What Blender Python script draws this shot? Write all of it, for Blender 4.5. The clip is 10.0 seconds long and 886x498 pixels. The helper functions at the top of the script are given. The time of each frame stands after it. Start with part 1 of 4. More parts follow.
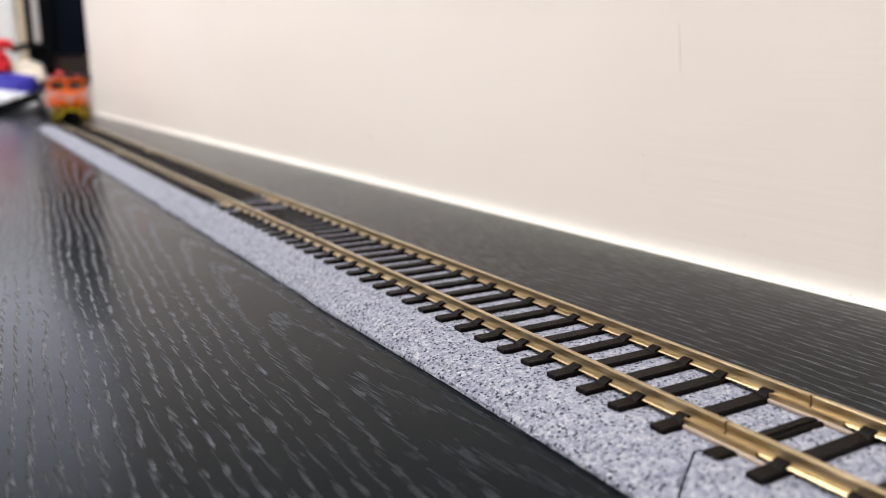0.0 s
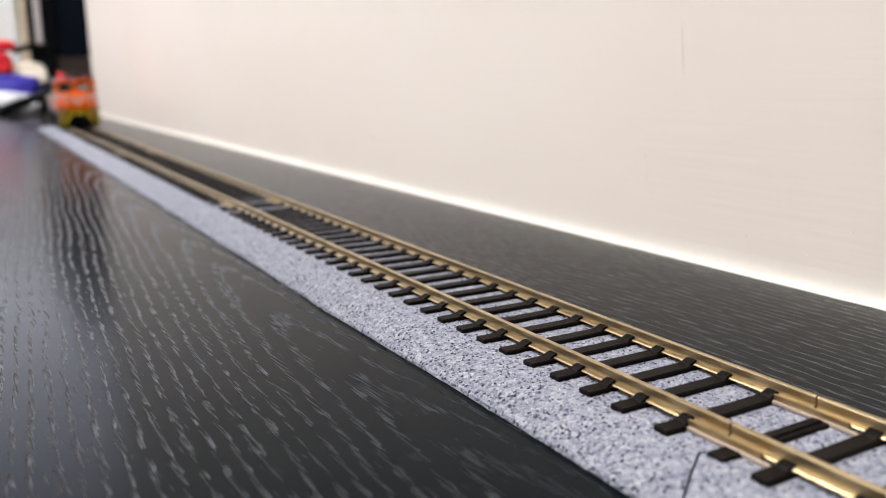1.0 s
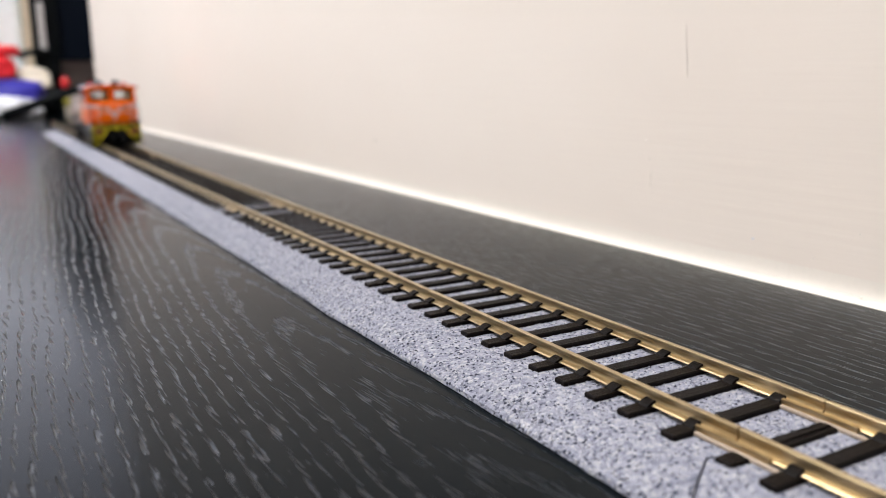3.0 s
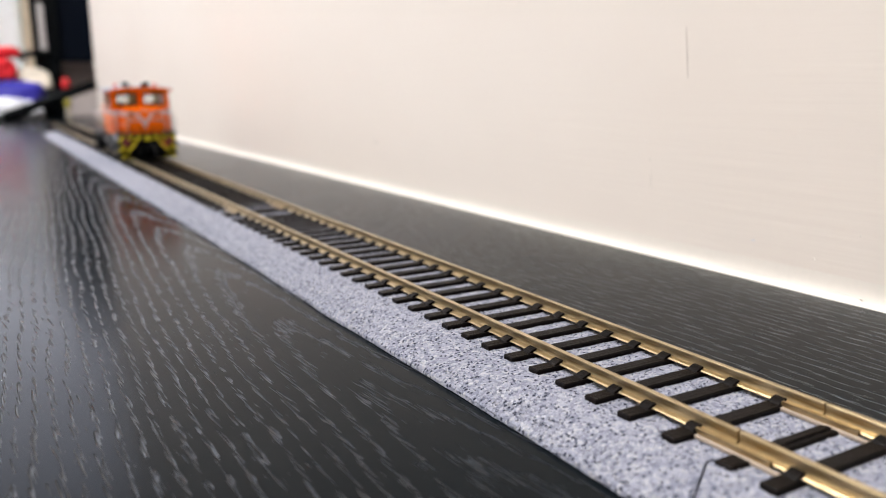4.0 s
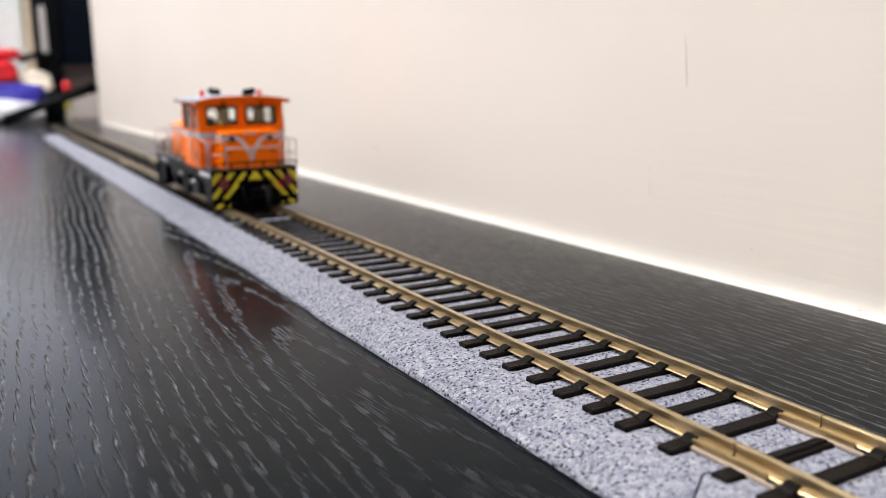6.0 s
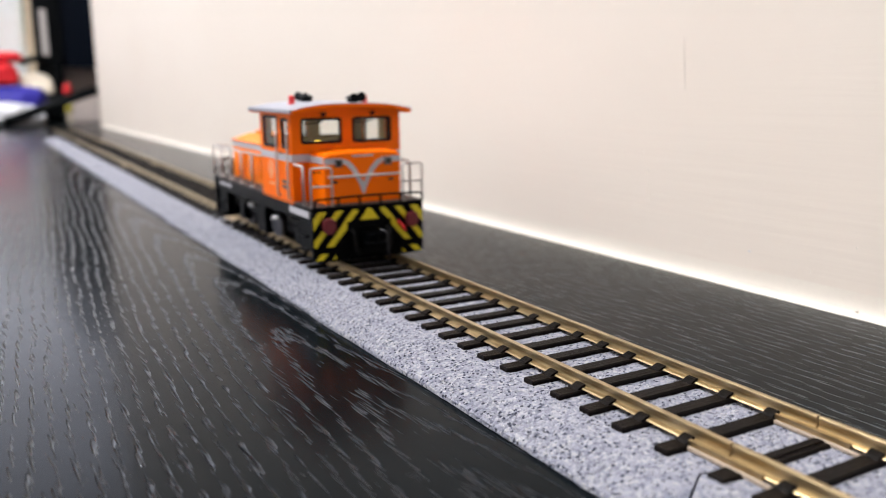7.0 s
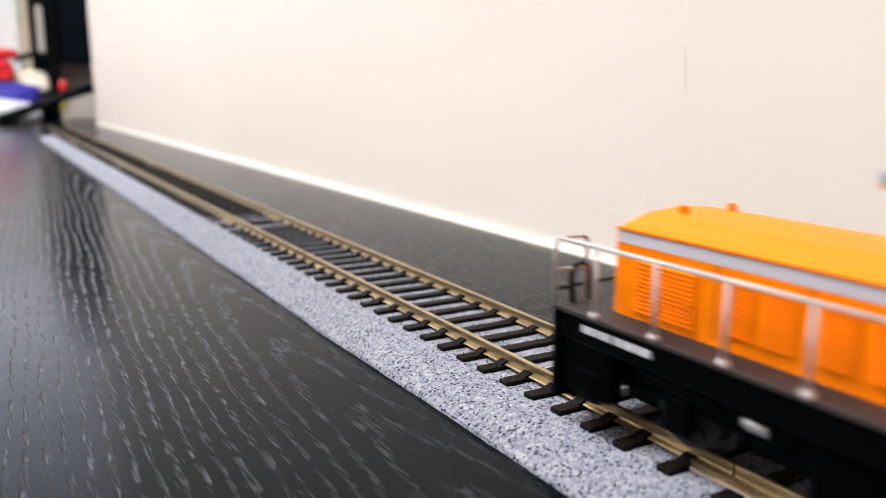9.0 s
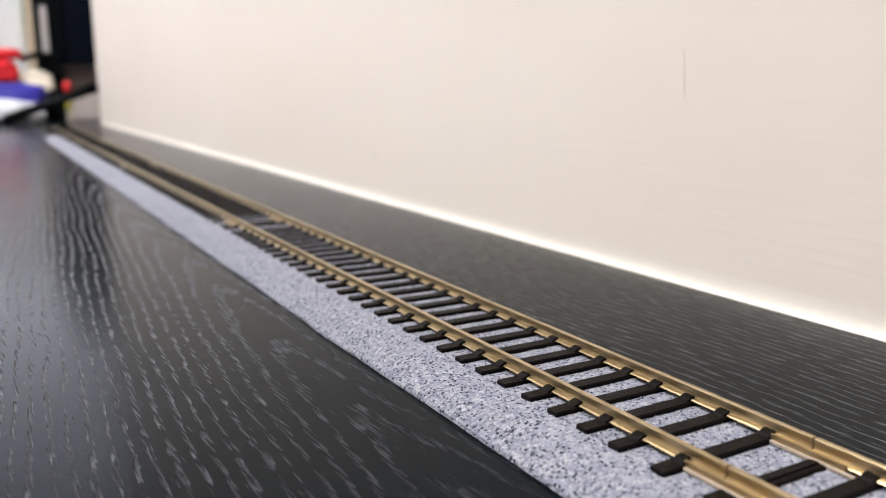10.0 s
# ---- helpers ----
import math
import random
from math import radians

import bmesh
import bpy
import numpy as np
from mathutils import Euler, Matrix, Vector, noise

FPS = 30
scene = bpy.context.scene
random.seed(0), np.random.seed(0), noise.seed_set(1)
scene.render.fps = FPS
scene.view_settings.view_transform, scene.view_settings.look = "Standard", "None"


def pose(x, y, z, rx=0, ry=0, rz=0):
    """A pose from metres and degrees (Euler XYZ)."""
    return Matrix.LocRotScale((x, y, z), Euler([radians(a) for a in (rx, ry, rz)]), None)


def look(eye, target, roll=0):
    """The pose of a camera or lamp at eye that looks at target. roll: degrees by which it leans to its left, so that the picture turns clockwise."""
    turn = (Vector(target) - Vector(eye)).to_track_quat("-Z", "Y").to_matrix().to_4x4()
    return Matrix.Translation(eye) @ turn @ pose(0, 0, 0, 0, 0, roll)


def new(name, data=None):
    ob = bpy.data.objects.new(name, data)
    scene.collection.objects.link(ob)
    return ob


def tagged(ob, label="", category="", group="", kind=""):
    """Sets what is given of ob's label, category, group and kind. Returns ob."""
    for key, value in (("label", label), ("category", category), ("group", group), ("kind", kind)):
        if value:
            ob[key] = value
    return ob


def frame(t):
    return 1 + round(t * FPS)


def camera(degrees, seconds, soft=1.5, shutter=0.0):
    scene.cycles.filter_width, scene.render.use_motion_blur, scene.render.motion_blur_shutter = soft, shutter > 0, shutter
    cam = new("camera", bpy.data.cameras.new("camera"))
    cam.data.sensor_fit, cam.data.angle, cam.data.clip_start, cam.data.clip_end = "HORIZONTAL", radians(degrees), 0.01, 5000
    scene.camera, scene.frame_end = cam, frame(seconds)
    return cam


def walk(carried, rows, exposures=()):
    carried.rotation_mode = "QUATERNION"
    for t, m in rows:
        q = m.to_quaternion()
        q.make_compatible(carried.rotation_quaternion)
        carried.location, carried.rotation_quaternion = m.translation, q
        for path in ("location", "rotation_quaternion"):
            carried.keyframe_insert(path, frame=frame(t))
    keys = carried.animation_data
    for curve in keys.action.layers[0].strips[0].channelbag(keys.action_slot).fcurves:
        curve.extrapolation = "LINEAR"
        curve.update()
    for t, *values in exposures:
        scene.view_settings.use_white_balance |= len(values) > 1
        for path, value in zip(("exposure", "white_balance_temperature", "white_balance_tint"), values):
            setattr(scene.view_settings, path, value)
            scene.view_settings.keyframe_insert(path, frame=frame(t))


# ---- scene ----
cam = camera(56.4, 10.0, soft=0.8, shutter=0.5)
cam.data.dof.use_dof = True
cam.data.dof.focus_distance = 0.145
cam.data.dof.aperture_fstop = 19.0
PATH = [
    (0, (-0.09197, -0.08588, 0.05181), (0.05538, 0.16761, -0.01168), -0.37),
    (0.5, (-0.09198, -0.08565, 0.05176), (0.05544, 0.16782, -0.01164), -0.29),
    (1, (-0.09173, -0.08522, 0.05151), (0.05519, 0.16862, -0.01155), -0.38),
    (1.5, (-0.09193, -0.08498, 0.05135), (0.05480, 0.16900, -0.01162), -0.44),
    (2, (-0.09182, -0.08511, 0.05111), (0.05469, 0.16904, -0.01165), -0.52),
    (2.5, (-0.09154, -0.08463, 0.05127), (0.05453, 0.16991, -0.01097), -0.59),
    (4, (-0.09134, -0.08442, 0.05179), (0.05453, 0.17035, -0.00997), -0.67),
    (4.5, (-0.09133, -0.08438, 0.05161), (0.05448, 0.17052, -0.00973), -0.62),
    (5, (-0.09096, -0.08468, 0.05218), (0.05481, 0.17029, -0.00901), -0.58),
    (5.5, (-0.09127, -0.08462, 0.05284), (0.05486, 0.17021, -0.00806), -0.41),
    (7, (-0.09104, -0.08530, 0.05264), (0.05495, 0.16996, -0.00676), -0.37),
    (7.5, (-0.09137, -0.08558, 0.05251), (0.05484, 0.16959, -0.00675), -0.32),
    (8, (-0.09112, -0.08477, 0.05354), (0.05543, 0.17018, -0.00580), -0.24),
    (8.5, (-0.09094, -0.08365, 0.05445), (0.05640, 0.17076, -0.00529), -0.12),
    (9, (-0.09090, -0.08343, 0.05463), (0.05651, 0.17093, -0.00514), 0.11),
    (9.5, (-0.09070, -0.08431, 0.05566), (0.05597, 0.17036, -0.00461), 0.05),
    (10, (-0.09087, -0.08517, 0.05565), (0.05532, 0.16980, -0.00450), 0.06),
]
walk(cam, [(t, look(eye, target, roll)) for t, eye, target, roll in PATH], [(0, -0.05), (2.5, -0.05), (4.5, 0.0), (6.5, 0.0), (7.5, 0.07), (8.2, 0.13), (9.4, 0.14), (10, -0.06)])
scene.view_settings.exposure = 0.0

# ---- world and lamps ----
world = bpy.data.worlds.new("sky")
scene.world = world
world.use_nodes = True
wn, wl = world.node_tree.nodes, world.node_tree.links
sky = wn.new("ShaderNodeTexSky")
sky.sky_type, sky.sun_disc = "NISHITA", False
sky.sun_elevation, sky.sun_rotation = radians(40), radians(250)
wl.new(sky.outputs[0], wn["Background"].inputs[0])
wn["Background"].inputs[1].default_value = 0.12


def area_lamp(name, eye, target, sx, sy, watts, colour):
    data = bpy.data.lights.new(name, "AREA")
    data.shape, data.size, data.size_y, data.energy, data.color = "RECTANGLE", sx, sy, watts, colour
    ob = new(name, data)
    ob.matrix_world = look(eye, target)
    return ob


area_lamp("window_daylight", (-0.65, 2.62, 0.80), (-0.65, 0.0, 0.45), 1.8, 1.2, 17, (0.93, 0.90, 1.0))
area_lamp("ceiling_lamp_light", (-0.75, 0.45, 1.60), (-0.75, 0.45, 0.0), 0.9, 0.9, 49, (0.97, 0.985, 1.0))

# ---- materials ----
MATS = {}


class Nodes:
    """A short way to write node trees."""

    def __init__(self, name):
        self.mat = bpy.data.materials.new(name)
        self.mat.use_nodes = True
        self.tree = self.mat.node_tree
        self.bsdf = self.tree.nodes["Principled BSDF"]

    def add(self, kind, **values):
        node = self.tree.nodes.new(kind)
        for key, value in values.items():
            node.inputs[key.replace("_", " ")].default_value = value
        return node

    def link(self, a, b):
        self.tree.links.new(a, b)

    def math(self, op, a, b=None, c=None):
        node = self.tree.nodes.new("ShaderNodeMath")
        node.operation = op
        for i, v in enumerate((a, b, c)):
            if v is None:
                continue
            if isinstance(v, (int, float)):
                node.inputs[i].default_value = v
            else:
                self.link(v, node.inputs[i])
        return node.outputs[0]

    def coords(self, sx=1, sy=1, sz=1):
        tc = self.tree.nodes.new("ShaderNodeTexCoord")
        mp = self.add("ShaderNodeMapping")
        mp.inputs["Scale"].default_value = (sx, sy, sz)
        self.link(tc.outputs["Object"], mp.inputs["Vector"])
        return mp.outputs[0]

    def noise(self, vector, scale, detail=3.0, rough=0.55):
        node = self.add("ShaderNodeTexNoise", Scale=scale, Detail=detail, Roughness=rough)
        self.link(vector, node.inputs["Vector"])
        return node.outputs["Fac"]

    def ramp(self, fac, stops):
        node = self.tree.nodes.new("ShaderNodeValToRGB")
        els = node.color_ramp.elements
        while len(els) < len(stops):
            els.new(0.5)
        for e, (p, c) in zip(els, stops):
            e.position, e.color = p, (*c, 1) if len(c) == 3 else c
        self.link(fac, node.inputs[0])
        return node.outputs[0]

    def mix(self, fac, a, b):
        node = self.tree.nodes.new("ShaderNodeMix")
        node.data_type = "RGBA"
        for i, v in ((0, fac), (6, a), (7, b)):
            if hasattr(v, "is_linked"):
                self.link(v, node.inputs[i])
            else:
                node.inputs[i].default_value = v if i == 0 else (*v, 1)
        return node.outputs[2]

    def bump(self, height, strength, distance):
        node = self.add("ShaderNodeBump", Strength=strength, Distance=distance)
        self.link(height, node.inputs["Height"])
        self.link(node.outputs[0], self.bsdf.inputs["Normal"])

    def set(self, **values):
        for key, value in values.items():
            slot = self.bsdf.inputs[key.replace("_", " ")]
            if hasattr(value, "is_linked"):
                self.link(value, slot)
            else:
                slot.default_value = (*value, 1) if isinstance(value, tuple) and len(value) == 3 else value


def paint(name, colour, rough=0.4, metal=0.0, vary=0.12, scale=400.0, bump=0.06, size=0.0002, spec=0.5):
    """A painted or moulded surface: tone and gloss vary at two scales, with a fine relief."""
    n = Nodes(name)
    at = n.coords()
    fine, broad = n.noise(at, scale * 4, 4), n.noise(at, scale * 0.12, 3)
    both = n.math("ADD", n.math("MULTIPLY", fine, 0.5), n.math("MULTIPLY", broad, 0.5))
    dark = tuple(c * (1 - vary) for c in colour)
    light = tuple(min(1, c * (1 + vary)) for c in colour)
    n.set(Base_Color=n.ramp(both, [(0.3, dark), (0.7, light)]), Metallic=metal,
          Roughness=n.math("ADD", n.math("MULTIPLY", broad, 0.16), rough - 0.08), Specular_IOR_Level=spec)
    n.bump(fine, bump, size)
    MATS[name] = n.mat
    return n.mat


def table_material():
    n = Nodes("black_brown_wood")
    tc = n.tree.nodes.new("ShaderNodeTexCoord")
    sep = n.tree.nodes.new("ShaderNodeSeparateXYZ")
    n.link(tc.outputs["Object"], sep.inputs[0])

    def step(value, lo, hi):
        node = n.tree.nodes.new("ShaderNodeMapRange")
        node.interpolation_type = "SMOOTHSTEP"
        for i, v in ((0, value), (1, lo), (2, hi)):
            if isinstance(v, (int, float)):
                node.inputs[i].default_value = v
            else:
                n.link(v, node.inputs[i])
        return node.outputs[0]

    # nested arches of the veneer, closing away from the near end
    warp = n.noise(n.coords(14.0, 5.0, 1), 1.0, 2.0, 0.45)
    small = n.noise(n.coords(110, 22, 1), 1.0, 2.0, 0.5)
    dx = n.math("ADD", sep.outputs["X"], n.math("MULTIPLY_ADD", warp, 0.018, 0.027))
    arch = n.math("SQRT", n.math("ADD", n.math("MULTIPLY", dx, dx), 0.00005))
    across = n.math("ADD", arch, n.math("MULTIPLY", sep.outputs["Y"], 0.066))
    across = n.math("ADD", across, n.math("ADD", n.math("MULTIPLY", warp, 0.010), n.math("MULTIPLY", small, 0.0030)))
    wave = n.math("MULTIPLY_ADD", n.math("SINE", n.math("MULTIPLY_ADD", across, 6.2832 * 365.0, 1.2)), 0.5, 0.5)
    band = step(wave, 0.45, 0.97)
    # open pores: short grooves that follow the grain and crowd together in the bands
    groove = n.tree.nodes.new("ShaderNodeCombineXYZ")
    n.link(n.math("MULTIPLY", n.math("MULTIPLY_ADD", sep.outputs["Y"], 0.05, sep.outputs["X"]), 2500.0), groove.inputs[0])
    n.link(n.math("MULTIPLY", sep.outputs["Y"], 165.0), groove.inputs[1])
    pores = n.noise(groove.outputs[0], 1.0, 0.6, 0.4)
    edge = n.math("MULTIPLY_ADD", band, -0.235, 0.705)
    marks = step(pores, edge, n.math("ADD", edge, 0.05))
    depth = n.math("MULTIPLY", n.math("MAXIMUM", n.math("SUBTRACT", pores, edge), 0.0), -4.0)
    film = n.noise(n.coords(30, 30, 1), 1.0, 4.0)
    base = n.ramp(film, [(0.3, (0.0016, 0.0032, 0.0044)), (0.7, (0.0028, 0.0046, 0.0060))])
    n.set(Base_Color=n.mix(marks, base, (0.004, 0.0050, 0.0065)),
          Roughness=n.math("ADD", n.math("MULTIPLY", marks, 0.12), n.math("MULTIPLY_ADD", film, 0.1, 0.13)),
          IOR=n.math("MULTIPLY_ADD", marks, 0.23, 1.130), Specular_Tint=(0.72, 0.87, 1.0))
    height = n.math("ADD", depth, n.math("MULTIPLY", n.noise(n.coords(500, 120, 1), 1.0, 3.0), 0.08))
    n.bump(height, 1.0, 0.00030)
    MATS["table"] = n.mat


def roadbed_material():
    n = Nodes("speckled_foam")
    at = n.coords()
    vor = n.add("ShaderNodeTexVoronoi", Scale=1750.0, Randomness=1.0)
    n.link(at, vor.inputs["Vector"])
    sep = n.tree.nodes.new("ShaderNodeSeparateColor")
    n.link(vor.outputs["Color"], sep.inputs[0])
    clump = n.noise(at, 500.0, 3)
    tone = n.math("ADD", n.math("MULTIPLY", sep.outputs[0], 0.7), n.math("MULTIPLY", clump, 0.45))
    col = n.ramp(tone, [(0.14, (0.09, 0.094, 0.125)), (0.30, (0.20, 0.207, 0.265)), (0.46, (0.25, 0.256, 0.315)),
                        (0.66, (0.295, 0.30, 0.36)), (0.88, (0.39, 0.388, 0.42))])
    flecks = n.add("ShaderNodeTexVoronoi", Scale=1250.0, Randomness=1.0)
    n.link(at, flecks.inputs["Vector"])
    pick = n.tree.nodes.new("ShaderNodeSeparateColor")
    n.link(flecks.outputs["Color"], pick.inputs[0])
    fleck = n.math("MULTIPLY", n.math("GREATER_THAN", pick.outputs[1], 0.64), n.math("LESS_THAN", flecks.outputs["Distance"], 0.38))
    col = n.mix(n.math("MULTIPLY", fleck, 0.92), col, (0.022, 0.026, 0.045))
    n.set(Base_Color=col, Roughness=0.9, Specular_IOR_Level=0.2)
    height = n.math("ADD", n.math("MULTIPLY", tone, 0.6), n.math("SUBTRACT", 0.5, n.math("MULTIPLY", vor.outputs["Distance"], 0.6)))
    n.bump(height, 1.0, 0.0006)
    MATS["roadbed"] = n.mat


def granule_material():
    n = Nodes("ballast_granules")
    geo = n.tree.nodes.new("ShaderNodeNewGeometry")
    col = n.ramp(geo.outputs["Random Per Island"], [(0.0, (0.012, 0.014, 0.026)), (0.09, (0.05, 0.056, 0.09)), (0.18, (0.22, 0.228, 0.29)),
                                                   (0.62, (0.28, 0.286, 0.345)), (1.0, (0.40, 0.395, 0.43))])
    n.set(Base_Color=col, Roughness=0.8, Specular_IOR_Level=0.3)
    MATS["granules"] = n.mat


def wall_material():
    n = Nodes("cream_brushed_paint")
    strokes = n.noise(n.coords(1, 14, 330), 1.0, 4.0, 0.6)
    broad = n.noise(n.coords(5, 5, 9), 1.0, 3.0)
    n.set(Base_Color=n.ramp(broad, [(0.3, (0.80, 0.715, 0.645)), (0.7, (0.83, 0.755, 0.69))]),
          Roughness=0.55, Specular_IOR_Level=0.35)
    n.bump(n.math("MULTIPLY", strokes, n.noise(n.coords(1, 9, 22), 1.0, 3.0)), 0.34, 0.0006)
    MATS["wall"] = n.mat


def sleeper_material():
    n = Nodes("brown_moulded_sleeper")
    grain = n.noise(n.coords(180, 2600, 2600), 1.0, 4.0, 0.6)
    info = n.tree.nodes.new("ShaderNodeObjectInfo")
    col = n.ramp(grain, [(0.3, (0.0018, 0.0014, 0.0013)), (0.7, (0.009, 0.006, 0.005))])
    tint = n.mix(n.math("MULTIPLY", info.outputs["Random"], 0.5), col, (0.006, 0.005, 0.0048))
    n.set(Base_Color=tint, Roughness=0.45, Specular_IOR_Level=0.06)
    n.bump(grain, 0.5, 0.0002)
    MATS["sleeper"] = n.mat


def brass_material():
    n = Nodes("brass_rail")
    streak = n.noise(n.coords(3000, 40, 3000), 1.0, 3.0)
    dull = n.noise(n.coords(300, 160, 900), 1.0, 4.0, 0.65)
    n.set(Base_Color=n.ramp(dull, [(0.3, (0.36, 0.27, 0.145)), (0.7, (0.56, 0.44, 0.26))]), Metallic=1.0,
          Roughness=n.math("MULTIPLY_ADD", streak, 0.18, 0.27))
    n.bump(streak, 0.12, 0.0001)
    MATS["brass"] = n.mat


def glass_material():
    n = Nodes("clear_pane")
    out = n.tree.nodes["Material Output"]
    clear = n.add("ShaderNodeBsdfTransparent")
    clear.inputs[0].default_value = (0.97, 0.975, 0.96, 1)
    gloss = n.add("ShaderNodeBsdfGlossy", Roughness=0.05)
    edge = n.add("ShaderNodeLayerWeight", Blend=0.5)
    fac = n.math("MULTIPLY_ADD", n.math("POWER", edge.outputs["Facing"], 4.0), 0.4, 0.03)
    mixer = n.add("ShaderNodeMixShader")
    n.link(fac, mixer.inputs[0])
    n.link(clear.outputs[0], mixer.inputs[1])
    n.link(gloss.outputs[0], mixer.inputs[2])
    n.link(mixer.outputs[0], out.inputs[0])
    MATS["glass"] = n.mat


def glow_material(name, colour, strength):
    n = Nodes(name)
    n.set(Base_Color=colour, Emission_Color=colour, Emission_Strength=strength, Roughness=0.3)
    MATS[name] = n.mat


table_material()
roadbed_material()
granule_material()
wall_material()
sleeper_material()
brass_material()
glass_material()
glow_material("cab_glow", (1.0, 0.66, 0.08), 4.0)
glow_material("lamp_panel", (1.0, 0.97, 0.93), 3.0)
paint("white_gloss", (0.80, 0.76, 0.70), 0.3, scale=200)
paint("bead_paint", (0.80, 0.735, 0.665), 0.5, scale=200, vary=0.03, spec=0.3)
paint("room_wall", (0.84, 0.82, 0.79), 0.7, scale=20, size=0.001)
paint("room_floor", (0.25, 0.18, 0.12), 0.5, scale=12, size=0.001)
paint("orange", (1.0, 0.172, 0.0), 0.42, vary=0.04, spec=0.12)
paint("orange_hood", (1.0, 0.225, 0.0), 0.40, vary=0.04, spec=0.15)
paint("silver_paint", (0.53, 0.52, 0.57), 0.42, vary=0.06)
paint("roof_grey", (0.320, 0.328, 0.395), 0.42, vary=0.06)
paint("loco_black", (0.0008, 0.0011, 0.0016), 0.38, vary=0.2, spec=0.05)
paint("deck_brown", (0.020, 0.013, 0.012), 0.6, vary=0.25, bump=0.3)
paint("rubber_black", (0.0035, 0.0035, 0.004), 0.55, vary=0.2, spec=0.15)
paint("hazard_yellow", (0.66, 0.55, 0.008), 0.45, vary=0.1)
paint("signal_red", (0.62, 0.02, 0.025), 0.35, vary=0.1)
paint("grille_dark", (0.10, 0.085, 0.085), 0.5)
paint("buffer_red", (0.15, 0.009, 0.018), 0.45, vary=0.15)
paint("bright_steel", (0.60, 0.60, 0.60), 0.3, metal=1.0)
paint("rail_silver", (0.52, 0.475, 0.465), 0.35, vary=0.06)
paint("dark_steel", (0.045, 0.045, 0.05), 0.4, metal=0.8)
paint("emblem_pale", (0.86, 0.42, 0.22), 0.42)
paint("carton_brown", (0.62, 0.54, 0.51), 0.8, scale=30)
paint("tank_steel", (0.20, 0.20, 0.21), 0.4, metal=1.0)
paint("cab_inside", (0.52, 0.47, 0.20), 0.7)
paint("cab_seat", (0.012, 0.018, 0.012), 0.7)
paint("joiner_clear", (0.36, 0.29, 0.23), 0.6, vary=0.15, spec=0.2)
paint("lens_smoke", (0.03, 0.03, 0.03), 0.12)
paint("navy_board", (0.002, 0.004, 0.009), 0.5, scale=30, spec=0.08)
paint("navy_cloth", (0.022, 0.017, 0.30), 0.6, scale=60)
paint("white_plastic", (0.75, 0.76, 0.82), 0.5, scale=60)
paint("cream_cloth", (0.78, 0.70, 0.58), 0.8, scale=80)
paint("red_cloth", (0.85, 0.018, 0.03), 0.6, scale=60)
paint("pale_plastic", (0.78, 0.84, 0.87), 0.35, scale=30)
paint("beige_card", (0.62, 0.52, 0.38), 0.7, scale=30)
paint("grey_metal", (0.50, 0.48, 0.47), 0.4, scale=60)
paint("black_plastic", (0.002, 0.003, 0.004), 0.45, scale=60, spec=0.1)
paint("yellow_plastic", (0.42, 0.36, 0.05), 0.4, scale=60)
paint("scratch_grey", (0.67, 0.61, 0.555), 0.8, spec=0.2)
paint("scratch_blue", (0.50, 0.56, 0.70), 0.6)

# ---- mesh helpers: sizes in millimetres ----
MM = 0.001


def link_mesh(name, bm, material, smooth=False):
    me = bpy.data.meshes.new(name)
    bmesh.ops.recalc_face_normals(bm, faces=bm.faces[:])
    bm.to_mesh(me)
    bm.free()
    if smooth:
        for p in me.polygons:
            p.use_smooth = True
    me.materials.append(MATS[material])
    return new(name, me)


def part(name, bm, material, parent, label="", smooth=False, at=None):
    ob = link_mesh(name, bm, material, smooth)
    ob.parent = parent
    if at is not None:
        ob.matrix_basis = at
    return tagged(ob, label)


def box(bm, x0, x1, y0, y1, z0, z1, bevel=0.0, segments=2):
    vs = [bm.verts.new((x * MM, y * MM, z * MM)) for x in (x0, x1) for y in (y0, y1) for z in (z0, z1)]
    fs = [bm.faces.new([vs[i] for i in f]) for f in ((0, 1, 3, 2), (4, 6, 7, 5), (0, 4, 5, 1), (2, 3, 7, 6), (0, 2, 6, 4), (1, 5, 7, 3))]
    if bevel:
        es = list({e for f in fs for e in f.edges})
        bmesh.ops.bevel(bm, geom=es, offset=bevel * MM, segments=segments, affect="EDGES", profile=0.5)
    return bm


def boxes(*rows):
    bm = bmesh.new()
    for r in rows:
        box(bm, *r)
    return bm


def prism(bm, outline, axis, a, b):
    """Extrudes a polygon of (u, v) from a to b along an axis; u, v are the other two axes in order."""
    def put(u, v, w):
        c = {"x": (w, u, v), "y": (u, w, v), "z": (u, v, w)}[axis]
        return bm.verts.new([k * MM for k in c])
    lo, hi = [put(u, v, a) for u, v in outline], [put(u, v, b) for u, v in outline]
    bm.faces.new(lo), bm.faces.new(hi[::-1])
    for i in range(len(lo)):
        j = (i + 1) % len(lo)
        bm.faces.new((lo[i], hi[i], hi[j], lo[j]))
    return bm


